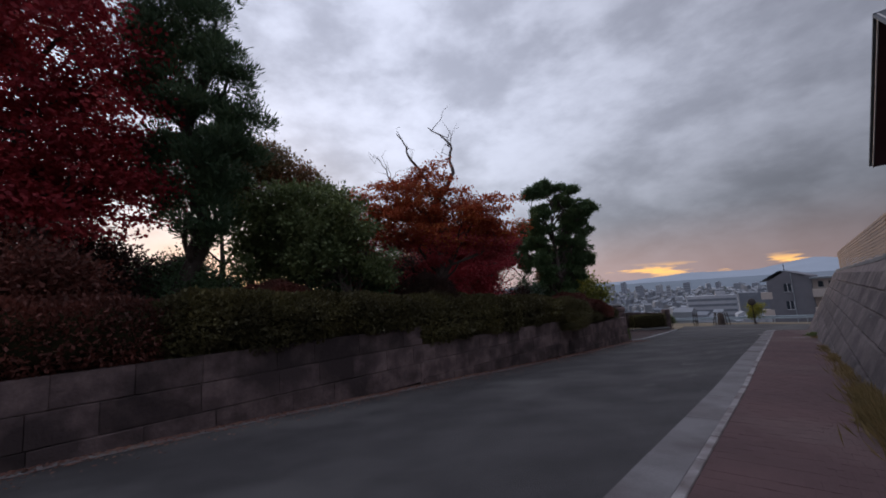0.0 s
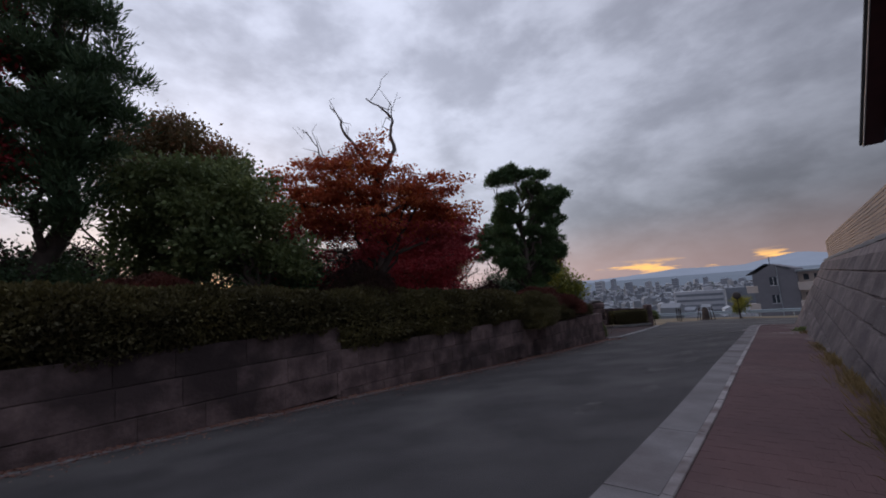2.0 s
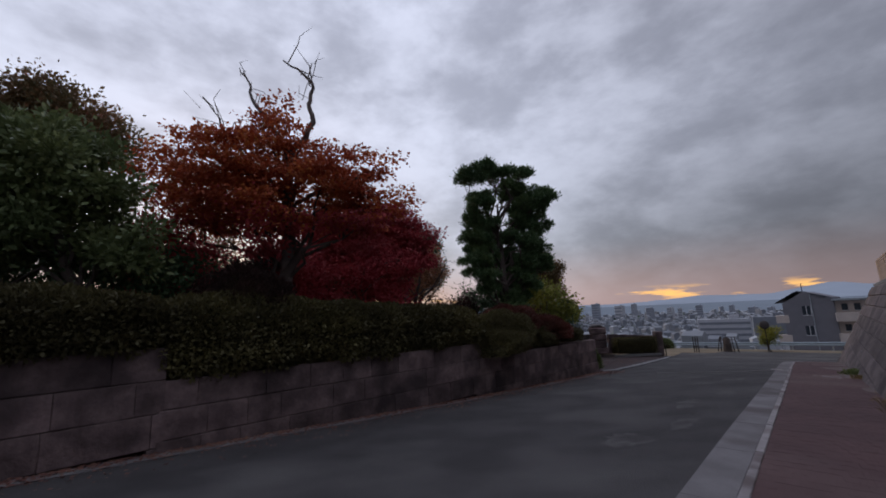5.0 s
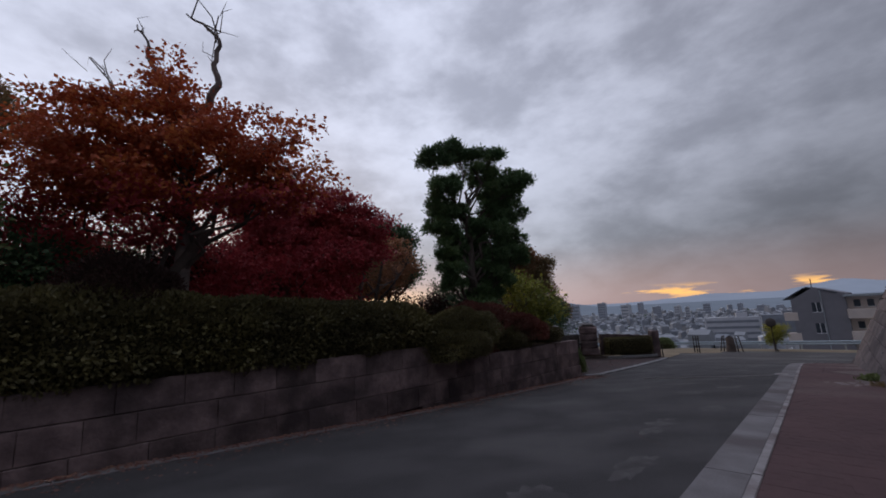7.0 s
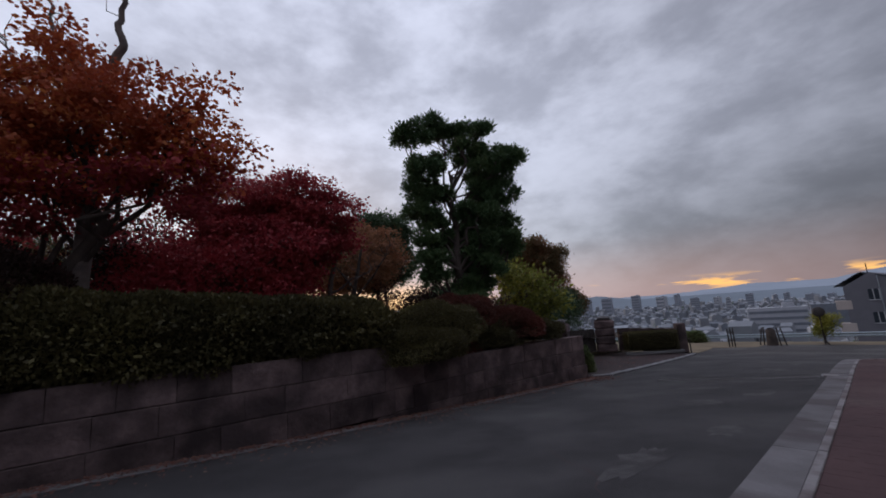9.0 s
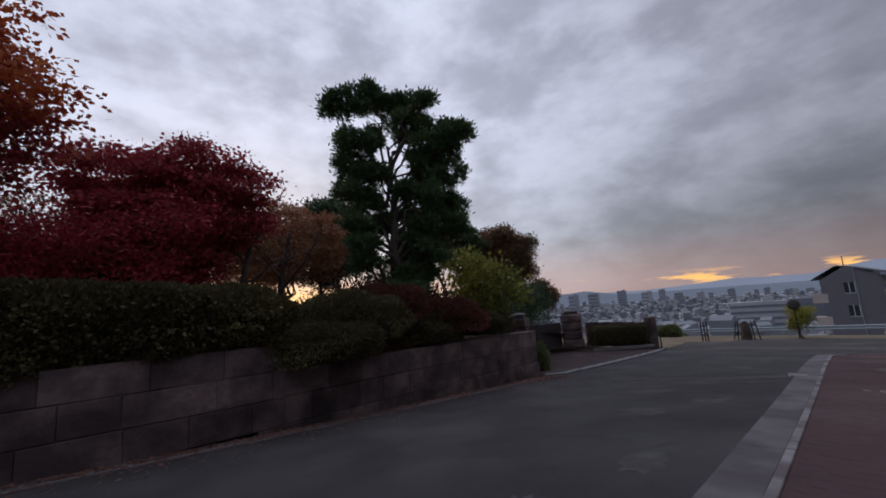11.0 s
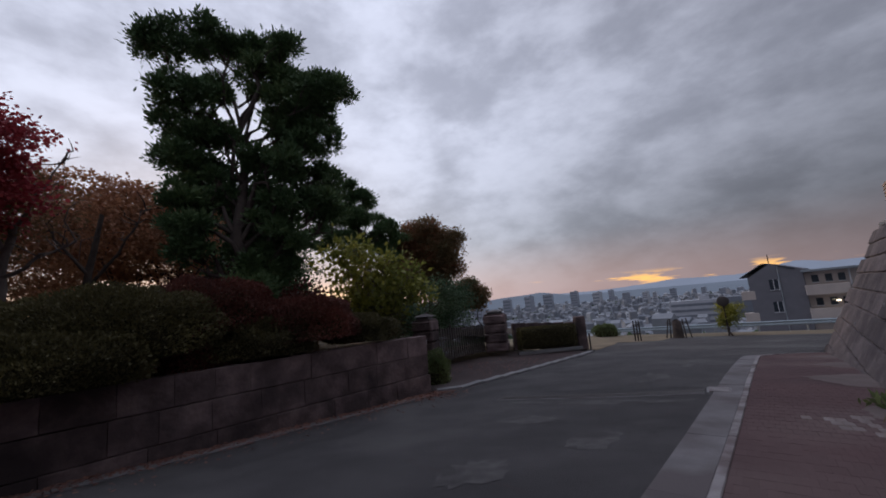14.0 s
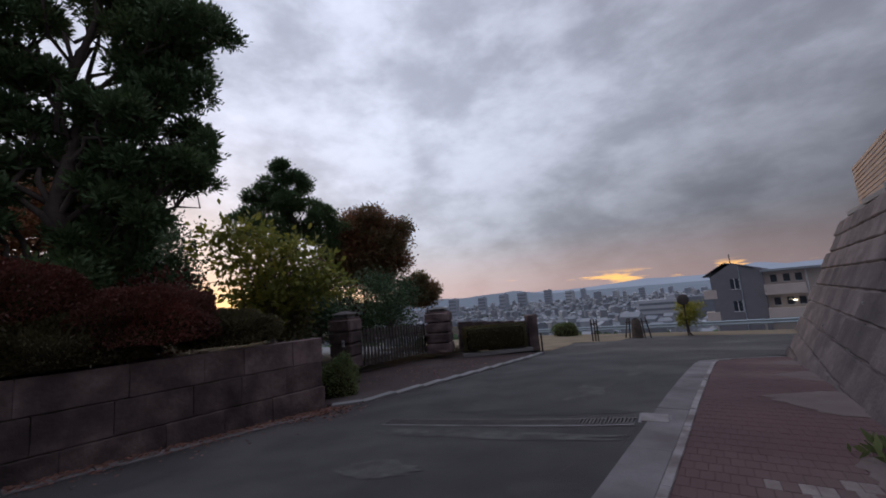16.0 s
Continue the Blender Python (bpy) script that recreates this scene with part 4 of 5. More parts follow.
tree("pine_tree", "small clipped pine with rounded tufts", (-17.4, 33.5),
     ((0.55, 0.07, 7.17, 0.78, 0.53), (0.07, -0.37, 6.54, 0.72, 0.49), (0.28, 0.92, 6.72, 0.64, 0.44), (-0.57, -0.72, 5.7, 0.77, 0.53), (0.54, 0.07, 5.57, 0.87, 0.59), (0.8, 1.0, 5.51, 0.62, 0.42), (-0.87, -1.43, 4.89, 0.56, 0.38), (-0.08, -0.74, 4.55, 0.75, 0.51), (0.16, 0.64, 4.53, 0.83, 0.57), (1.44, 1.29, 4.83, 0.77, 0.52), (1.72, 2.05, 4.53, 0.47, 0.32), (1.11, 1.52, 4.05, 0.78, 0.53), (0.25, 0.24, 3.56, 0.66, 0.45), (-0.83, -1.16, 4.01, 0.45, 0.31), (1.18, 1.95, 3.41, 0.57, 0.39)),
     L_PINE, BARK, 9, style="tuft", leaves=52000, size=0.15, trunk_r=0.13, per_lobe=20, spread=0.15)
tree("maple_tree", "dome shaped maple turning russet red", (-14.6, 38.6),
     ((-0.48, -1.0, 5.08, 0.61, 0.53), (-1.19, -1.49, 4.73, 0.77, 0.68), (-0.47, -0.02, 4.77, 0.8, 0.7), (0.3, 0.36, 4.38, 0.62, 0.55), (-1.4, -1.91, 3.88, 0.82, 0.72), (-0.77, -0.8, 3.88, 1.0, 0.88), (0.21, 0.16, 3.52, 0.78, 0.69), (-1.75, -2.2, 2.95, 0.81, 0.71), (-1.23, -0.82, 2.82, 1.12, 0.98), (0.41, -0.16, 2.64, 0.71, 0.62), (-1.58, -1.68, 2.13, 0.98, 0.86), (-0.72, -0.63, 1.79, 0.99, 0.87)),
     L_RUSSET, BARK, 10, leaves=60000, size=0.15, trunk_r=0.1, per_lobe=18, spread=0.28)
tree("garden_tree", "small tree with sparse yellow green leaves", (-10.2, 28.4),
     ((-0.32, -1.38, 2.09, 0.37, 0.29), (-0.19, -0.81, 2.41, 0.35, 0.28), (-0.29, 0.11, 2.2, 0.46, 0.36), (0.32, 0.6, 1.99, 0.45, 0.36), (-0.2, -1.14, 1.52, 0.42, 0.34), (-0.14, -0.35, 1.4, 0.5, 0.4), (0.3, 0.41, 1.38, 0.5, 0.4), (1.0, 0.79, 1.31, 0.41, 0.33), (-0.64, -0.59, 0.86, 0.47, 0.38), (0.34, -0.18, 0.71, 0.51, 0.41), (0.62, 0.68, 0.69, 0.5, 0.4), (0.9, 1.23, 0.89, 0.36, 0.29), (-0.16, -0.39, 0.24, 0.49, 0.39), (0.27, 0.54, 0.19, 0.5, 0.4)),
     L_YELLOW, PALEBARK, 11, leaves=3200, size=0.2, trunk_r=0.06, per_lobe=18, spread=0.26)
tree("garden_tree", "small reddish tree behind the gate", (-13.8, 41.5),
     ((-0.87, -0.67, 1.31, 0.83, 0.55), (-0.34, -0.25, 0.86, 0.7, 0.56), (-1.16, -0.83, 0.64, 0.83, 0.55), (-0.5, -0.26, 0.32, 0.84, 0.42)),
     L_RUSSET, BARK, 12, leaves=16000, size=0.14, trunk_r=0.05, per_lobe=48, spread=0.18)
tree("evergreen_tree", "dark evergreen tree behind the maples", (-19.5, 27.5),
     ((-0.02, -0.61, 6.02, 1.21, 0.88), (0.72, 0.28, 5.77, 1.09, 0.76), (0.17, -0.18, 4.59, 1.53, 0.88), (0.69, 0.58, 3.7, 1.2, 1.09), (-0.29, -0.33, 3.18, 1.21, 0.88)),
     L_PINEDARK, BARK, 14, leaves=36000, size=0.16, trunk_r=0.14, per_lobe=25, spread=0.26)


def understory(label, at, r, top, foliage, seed, leaves=16000):
    """A dense mass of shrubs and low branches that closes the garden behind the hedge."""
    g = random.Random(seed)
    b = garden_z(*at)
    lobes = [(g.uniform(-0.7, 0.7) * r, g.uniform(-0.7, 0.7) * r, b + 0.5 + (top - b - 0.6) * k / 6.0, r * g.uniform(0.55, 0.85) * (1.0 - 0.05 * k), 0.18 * (top - b)) for k in range(7)]
    return tree("garden_tree", label, at, lobes, foliage, BARK, seed, "broad", leaves, 0.11, 0.1, 14, 0.30, limb_stop=0.1)


for x, y, r, top, fol, n in ((-18.2, 3.4, 2.1, 4.2, L_SHADED, 20000), (-18.0, -0.3, 2.3, 4.2, L_SHADED, 22000), (-18.6, 6.8, 1.7, 3.4, L_SHADED, 16000), (-14.4, 1.3, 1.8, 3.0, L_SHADED, 20000), (-12.6, 0.6, 1.5, 2.9, L_REDHEDGE, 18000), (-15.6, 3.2, 1.7, 3.3, L_SHADED, 16000), (-17.4, 4.6, 1.7, 3.4, L_SHADED, 14000), (-16.8, 1.2, 1.8, 4.0, L_RED, 16000),
                             (-13.0, -1.1, 1.3, 3.3, L_RED, 24000), (-15.0, 4.9, 1.4, 3.0, L_PINEDARK, 14000), (-14.7, 8.8, 2.2, 3.9, L_PINEDARK, 16000), (-13.6, 12.0, 1.9, 3.5, L_CRIMSON, 18000), (-12.6, 14.9, 1.2, 2.6, L_RED, 14000), (-13.8, 15.7, 1.7, 4.0, L_CRIMSON, 16000),
                             (-16.8, 13.2, 2.4, 5.0, L_RUSSET, 16000), (-12.1, 16.5, 2.0, 3.1, L_RED, 12000), (-14.8, 18.6, 2.4, 4.1, L_RUSSET, 14000), (-15.5, 22.6, 2.0, 3.5, L_BROWN, 14000), (-13.3, 26.4, 1.3, 2.2, L_PINEDARK, 9000), (-10.4, 25.1, 0.8, 0.9, L_REDHEDGE, 7000),
                             (-11.6, 26.0, 1.0, 2.1, L_PINEDARK, 9000), (-10.8, 28.9, 0.9, 1.0, L_HEDGE, 7000), (-13.2, 32.4, 1.2, 1.4, L_SHADED, 9000),
                             (-19.0, 12.0, 2.2, 4.3, L_PINEDARK, 16000), (-17.5, 15.5, 2.0, 3.9, L_SHADED, 16000),
                             (-18.5, 18.5, 2.0, 3.9, L_RUSSET, 15000), (-15.5, 17.0, 1.4, 2.9, L_CRIMSON, 12000),
                             (-14.3, 13.4, 1.5, 3.2, L_SHADED, 14000), (-13.0, 11.0, 1.3, 2.6, L_PINEDARK, 12000), (-20.5, 22.5, 2.2, 3.6, L_RUSSET, 14000),
                             (-13.5, 24.6, 1.3, 1.8, L_SHADED, 10000), (-12.2, 31.0, 1.2, 1.2, L_PINEDARK, 10000), (-12.6, 34.6, 1.4, 1.2, L_PINEDARK, 10000), (-13.4, 37.0, 1.4, 1.3, L_PINEDARK, 10000)):
    understory("dense mass of garden shrubs behind the hedge", (x, y), r, top, fol, int(900 + x * 7 + y * 13), n)


# dead branches that stand out of the orange maple, and the bare trunks farther back
def bare_tree(name, label, base, ways, bark, seed):
    rng = np.random.default_rng(seed)
    bz = garden_z(*base)
    t = thing(name, label, "tree", (*base, bz))
    for k, (pts, r0, r1) in enumerate(ways):
        p = np.array(pts, float)
        s = np.linspace(0, len(p) - 1, len(p) * 3)
        p = np.stack([np.interp(s, range(len(p)), p[:, i]) for i in range(3)], 1)
        p[1:-1] += rng.normal(0, 0.025, (len(p) - 2, 3))
        p[:, 2] -= bz
        tw = [(p, np.linspace(r0, r1, len(p)), 8)]
        if k:
            for j in range(9):
                a = p[rng.integers(len(p) // 3, len(p))]
                tw.append((bent(rng, a, a + rng.normal(0, 0.35, 3) + np.array([0, 0, 0.3]), 4, 0.5), np.linspace(0.02, 0.005, 4), 4))
        tubes_mesh("trunk" if k == 0 else "branch", tw, bark, t)
    return t


bare_tree("dead_tree", "bare dead tree with forked grey top branches", (-11.0, 13.25),
          [([(0, 0, -1.4), (0.05, 0, 1), (0, 0.05, 3), (-0.05, 0, 5.0), (0.1, 0.05, 6.2)], 0.2, 0.13),
           ([(0.1, 0.05, 6.0), (0.5, 0.25, 6.4), (0.75, 0.4, 6.9), (0.6, 0.3, 7.4), (0.75, 0.4, 8.0), (0.3, 0.1, 8.6), (-0.1, -0.2, 9.0)], 0.11, 0.02),
           ([(0, 0, 5.8), (-0.4, -0.3, 6.8), (-0.8, -0.7, 7.6), (-1.0, -0.8, 8.3), (-1.3, -1.0, 8.9)], 0.09, 0.015),
           ([(-0.05, 0, 4.6), (-1.0, -0.8, 5.8), (-1.6, -1.3, 6.8), (-1.9, -1.5, 7.6)], 0.07, 0.012),
           ([(0, 0, 4.2), (0.8, 0.6, 4.7), (1.3, 0.9, 4.8), (1.7, 1.1, 5.0)], 0.07, 0.015)], PALEBARK, 40)
bare_tree("bare_tree", "bare grey tree with broken pale branches", (-12.7, 19.9),
          [([(0, 0, -1.5), (0.05, 0, 0.5), (-0.05, 0, 1.8), (0.1, 0.1, 2.8)], 0.13, 0.07),
           ([(0.1, 0.1, 2.6), (0.5, 0.4, 3.4), (0.9, 0.8, 4.4)], 0.05, 0.01),
           ([(0, 0, 1.6), (0.6, 0.5, 2.0), (1.1, 1.0, 2.3)], 0.05, 0.015),
           ([(0, 0, 2.2), (-0.4, -0.5, 3.0), (-0.5, -0.6, 3.8)], 0.05, 0.01)], PALEBARK, 41)
for i, (x, y, dx, hgt) in enumerate(((-15.6, 7.1, 0.5, 5.0), (-16.4, 6.6, -0.7, 4.6), (-17.6, 11.0, 0.4, 5.0), (-16.2, 24.4, 0.3, 3.8), (-13.9, 21.5, 0.5, 4.0), (-17.0, 19.0, -0.3, 4.0))):
    b = garden_z(x, y)
    bare_tree("garden_tree", "slim dark trunk of a garden tree", (x, y),
              [([(0, 0, b - 0.2), (dx * 0.3, 0, b + hgt * 0.5), (dx, 0.2, b + hgt)], 0.14, 0.05),
               ([(dx * 0.5, 0, b + hgt * 0.5), (dx + 0.7, 0.6, b + hgt * 0.8), (dx + 1.0, 0.9, b + hgt)], 0.05, 0.01),
               ([(dx * 0.5, 0, b + hgt * 0.6), (dx - 0.7, -0.6, b + hgt * 0.85), (dx - 1.0, -0.9, b + hgt * 1.05)], 0.05, 0.01)], BARK, 60 + i)


def bush(name, label, at, r, h, foliage, seed, leaves=7000, size=0.055, category="bush"):
    """A clipped round shrub: a lumpy inner body under a skin of small leaves."""
    rng = np.random.default_rng(seed)
    t = thing(name, label, category, at)
    bm = bmesh.new()
    bmesh.ops.create_icosphere(bm, subdivisions=3, radius=1.0)
    for v in bm.verts:
        k = 0.80 + 0.24 * noise.noise(v.co * 2.1 + Vector((seed, 0, 0)))
        v.co = Vector((v.co.x * r[0] * k, v.co.y * r[1] * k, max(-0.25 * h, v.co.z * h * k)))
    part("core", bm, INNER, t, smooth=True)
    d = unit(rng.normal(0, 1, (leaves, 3)))
    d[:, 2] = np.where(d[:, 2] < -0.25, -d[:, 2], d[:, 2])
    k = np.array([0.94 + 0.26 * noise.noise(Vector(v) * 2.1 + Vector((seed, 0, 0))) for v in d])[:, None]
    at_ = d * k * np.array([r[0], r[1], h]) * rng.uniform(0.86, 1.04, (leaves, 1))
    quads_mesh("foliage", leaf_quads(rng, at_, d + np.array([0, 0, 0.35]), size, 0.5, 0.55), foliage, t)
    return t


def hedge_run(name, label, y0, y1, top0, top1, foliage, seed, leaves, depth=1.0, off=0.95):
    """A clipped hedge that follows the wall, with a wavy top."""
    rng = np.random.default_rng(seed)
    t = thing(name, label, "hedge")
    n, k = int((y1 - y0) * 3.2), 15
    ring = np.linspace(math.pi * 1.27, -math.pi * 0.27, k)

    def skin(s, a, grow):
        y = y0 + (y1 - y0) * s
        x, yy = float(left_x(y)), y
        dxy = float(left_x(y + 0.1) - left_x(y - 0.1)) / 0.2
        nl = math.hypot(1, dxy)
        nx, ny = -1 / nl, dxy / nl
        zb = wall_top(y) - 0.05
        top = top0 + (top1 - top0) * s
        end = min(1.0, 0.25 + 6.0 * min(s, 1 - s) * (y1 - y0) / 6.0)
        hh = (top - zb) * 0.56 * (0.55 + 0.45 * end)
        lump = grow * (1 + 0.19 * noise.noise(Vector((y * 0.9, a * 1.3, seed))) + 0.07 * noise.noise(Vector((y * 2.7, a * 2.2, seed + 3))))
        u = math.cos(a) * depth * 0.62 * lump * (0.6 + 0.4 * end)
        w = (abs(math.sin(a)) ** 0.75 * (1 if math.sin(a) > 0 else -1)) * hh * lump
        return (x + nx * (off - u * 1.0), yy + ny * (off - u), zb + (top - zb) * 0.44 + w)

    verts = [skin(i / (n - 1), a, 0.9) for i in range(n) for a in ring]
    faces = [(i * k + j, i * k + j + 1, (i + 1) * k + j + 1, (i + 1) * k + j) for i in range(n - 1) for j in range(k - 1)]
    faces += [tuple(range(k)), tuple(range((n - 1) * k, n * k))[::-1]]
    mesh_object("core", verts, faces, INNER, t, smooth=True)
    ss, aa = rng.uniform(0, 1, leaves), rng.uniform(math.pi * -0.27, math.pi * 1.27, leaves)
    at = np.array([skin(s, a, g) for s, a, g in zip(ss, aa, rng.uniform(0.86, 1.12, leaves))])
    mid = np.array([skin(s, math.pi / 2, 0.2) for s in ss])
    q = leaf_quads(rng, at, unit(at - mid) + np.array([0, 0, 0.3]), 0.10, 0.55, 0.65)
    quads_mesh("foliage", q, foliage, t)
    return t


hedge_run("hedge", "dense dark azalea hedge tinged with red", -10.0, 3.2, 2.1, 1.75, L_REDHEDGE, 70, 42000, 1.5, 0.95)
hedge_run("hedge", "clipped dark green azalea hedge above the wall", 2.6, 10.3, 1.85, 1.5, L_HEDGE, 71, 46000, 1.6, 0.9)
hedge_run("hedge", "clipped dark green azalea hedge above the wall", 9.7, 19.6, 1.55, 0.98, L_HEDGE, 72, 64000, 1.6, 0.9)
for x, y, z, rx, ry, h, fol, sd, lab in (
        (-8.78, 21.05, -0.03, 1.35, 1.62, 1.05, L_HEDGE, 80, "rounded dark green azalea bush"),
        (-9.26, 22.61, 0.25, 1.35, 1.40, 0.94, L_REDHEDGE, 81, "rounded azalea bush turned dark red"),
        (-8.61, 24.69, -0.15, 1.27, 1.40, 0.84, L_REDHEDGE, 82, "rounded azalea bush turned dark red"),
        (-8.46, 26.13, -0.41, 1.04, 1.08, 0.62, L_HEDGE, 83, "rounded dark green azalea bush"),
        (-10.88, 12.05, 0.90, 1.54, 1.32, 1.54, L_SHADED, 84, "dark shrub under the maple"),
        (-12.78, 16.15, 1.15, 1.15, 1.15, 1.24, L_REDHEDGE, 85, "dark red shrub under the maples"),
        (-12.38, 6.43, 1.36, 1.18, 1.18, 0.89, L_REDHEDGE, 86, "dark shrub under the conifer"),
        (float(left_x(20.6)) - 0.75, 20.6, -0.70, 0.7, 0.75, 0.75, L_HEDGE, 101, "rounded dark green azalea bush"),
        (float(left_x(22.2)) - 0.75, 22.2, -0.75, 0.65, 0.75, 0.7, L_REDHEDGE, 102, "rounded azalea bush turned dark red"),
        (float(left_x(23.6)) - 0.8, 23.6, -0.75, 0.6, 0.7, 0.65, L_HEDGE, 103, "rounded dark green azalea bush"),
        (-8.46, 20.12, -0.40, 1.20, 1.40, 0.83, L_HEDGE, 88, "rounded dark green azalea bush"),
        (-8.56, 23.39, -0.41, 0.94, 1.25, 0.69, L_HEDGE, 89, "rounded dark green azalea bush"),
        (-8.0, 28.75, -2.05, 0.52, 0.5, 0.85, L_GREEN, 87, "small light green bush beside the gate pillar")):
    bush("azalea_bush", lab, (x, y, z), (rx, ry), h, fol, sd, int(14000 * rx * ry + 1800), 0.055)


# ---- gate, pillars and entrance ----
def pillar(label, at, w, h, rz, seed):
    p = thing("gate_pillar", label, "pillar", at, rz, "stone gate pillars")
    r = random.Random(seed)
    n = 4
    for i in range(n):
        hh = h / n
        me = block_mesh("stone", w * r.uniform(0.97, 1.03), w * r.uniform(0.97, 1.03), hh - 0.02, GRANITE, seed + i, 0.018, 0.05)
        o = new("stone", me)
        o.parent = p
        o.matrix_local = pose(r.uniform(-0.015, 0.015), r.uniform(-0.015, 0.015), hh * (i + 0.5), 0, 0, r.uniform(-1.5, 1.5))
    cap = boxed("cap", (0, 0, h + 0.02), (w * 0.9, w * 0.9, 0.06), GRANITE, p, 0.02)
    lamp = boxed("lamp_box", (0, 0, h + 0.10), (w * 0.62, w * 0.62, 0.12), CONCRETE, p, 0.01, label="frosted low lamp box")
    bm = bmesh.new()
    bmesh.ops.create_cone(bm, cap_ends=True, segments=4, radius1=w * 0.62, radius2=w * 0.12, depth=0.1, matrix=pose(0, 0, h + 0.21, 0, 0, 45))
    part("lamp_roof", bm, IRON, p, "low metal lamp roof")
    return p


PA, PB = (-10.0, 30.85, -1.95), (-10.35, 36.9, -2.3)
pa = pillar("squat granite gate pillar with a lamp cap and name plate", PA, 0.80, 1.62, 16, 90)
plate = boxed("name_plate", (0.16, -0.425, 0.85), (0.09, 0.02, 0.2), WHITE, pa, 0.004, label="small white plate with a dark bar")
boxed("bar", (0.16, -0.438, 0.86), (0.03, 0.006, 0.12), BLACK, plate)
pillar("squat granite gate pillar with a lamp cap", PB, 1.12, 1.82, 24, 95)

gate = thing("wooden_gate", "closed dark slatted wooden gate between stone pillars", "gate", (-10.3, 33.65, -2.2))
g0, g1 = Vector((0.1, -2.3, 0.12)), Vector((-0.45, 2.6, -0.08))
for i in range(25):
    p = g0.lerp(g1, i / 24)
    boxed("slat", (p.x, p.y, p.z + 0.70 + 0.02 * math.sin(i * 2.1)), (0.04, 0.11, 1.32), DARKWOOD, gate, 0.006, 3)
for z in (0.3, 0.95):
    bm = rod(bmesh.new(), (g0.x - 0.05, g0.y, z), (g1.x - 0.05, g1.y, z), 0.04, 6)
    part("rail", bm, DARKWOOD, gate)

# paved entrance between the road and the gate, with its pale edge strip
ev, ef = [], []
edge = [(-7.2, 27.8), (-6.75, 28.3), (-6.55, 30.3), (-6.4, 33.0), (-6.3, 36.0), (-6.25, 38.8)]
for i, (x, y) in enumerate(edge):
    for k, xb in ((0, x), (1, -10.9)):
        yy = y + (0.2 if i else 0.0)
        ev.append((xb, yy, float(ground(x, y)) + 0.05 - 0.02 * k))
for i in range(len(edge) - 1):
    ef.append((2 * i, 2 * i + 2, 2 * i + 3, 2 * i + 1))
tagged(mesh_object("entrance_apron", ev, ef, APRON), "dark paved apron in front of the gate", "pavement", kind="structure")
strip = thing("edge_strip", "pale concrete edge strip across the entrance", "kerb", kind="structure")
for (x0, y0), (x1, y1) in zip(edge[:-1], edge[1:]):
    L = math.hypot(x1 - x0, y1 - y0)
    n = max(1, round(L / 0.9))
    for i in range(n):
        f = (i + 0.5) / n
        x, y = x0 + (x1 - x0) * f, y0 + (y1 - y0) * f
        o = boxed("strip_stone", (0, 0, 0), (0.24, L / n - 0.012, 0.16), CONCRETE, strip, 0.015)
        o.matrix_world = pose(x, y, float(ground(x, y)) + 0.0, 0, 0, math.degrees(math.atan2(y1 - y0, x1 - x0)) - 90)

# low wall, hedge and end pillar beyond the gate
low = thing("low_wall", "low dark stone wall with an end pillar beside the gate", "wall", (0, 0, 0))
a, b = Vector((-9.75, 37.6, -2.4)), Vector((-7.15, 39.9, -2.65))
for k in range(4):
    for i in range(5):
        p = a.lerp(b, (i + 0.5) / 5)
        o = new("stone_block", GBLOCKS[(i + 3 * k) % 8])
        o.parent = low
        ang = math.degrees(math.atan2(b.y - a.y, b.x - a.x))
        o.matrix_world = pose(p.x - 0.25, p.y + 0.4, p.z + 0.18 + 0.34 * k, 0, 0, ang) @ Matrix.Diagonal((0.70, 0.8, 0.62, 1))
o = new("end_pillar", block_mesh("end_pillar", 0.50, 0.50, 1.72, GRANITE, 7, 0.02, 0.04))
o.parent = low
o.matrix_world = pose(-7.1, 40.1, -1.83, 0, 0, 40)
boxed("footing", (-8.1, 38.25, -2.5), (3.3, 0.24, 0.16), CONCRETE, low, 0.02, 41)
t = thing("box_hedge", "clipped green box hedge in front of the low wall", "hedge", (-8.35, 38.5, -1.85), 41)
bm = box(bmesh.new(), 0, 0, 0, 2.7, 0.85, 1.0, 0.18)
bmesh.ops.subdivide_edges(bm, edges=bm.edges[:], cuts=3, use_grid_fill=True)
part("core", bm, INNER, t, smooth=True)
rh = np.random.default_rng(77)
n = 9000
d = rh.uniform(-1, 1, (n, 3))
ax = rh.integers(0, 3, n)
sg = rh.choice([-1, 1], n)
d[np.arange(n), ax] = sg
d[:, 2] = np.where((ax == 2) & (d[:, 2] < 0), 1, d[:, 2])
nrm = np.zeros((n, 3))
nrm[np.arange(n), ax] = np.where(ax == 2, 1, sg)
quads_mesh("foliage", leaf_quads(rh, d * np.array([1.40, 0.46, 0.53]), nrm + np.array([0, 0, 0.3]), 0.06, 0.5, 0.6), L_HEDGE, t)
tagged(boxed("leaning_board", (-6.7, 40.2, -2.3), (0.05, 0.12, 0.85), DARKWOOD, None, 0.006), "thin board leaning at the end pillar", "board")

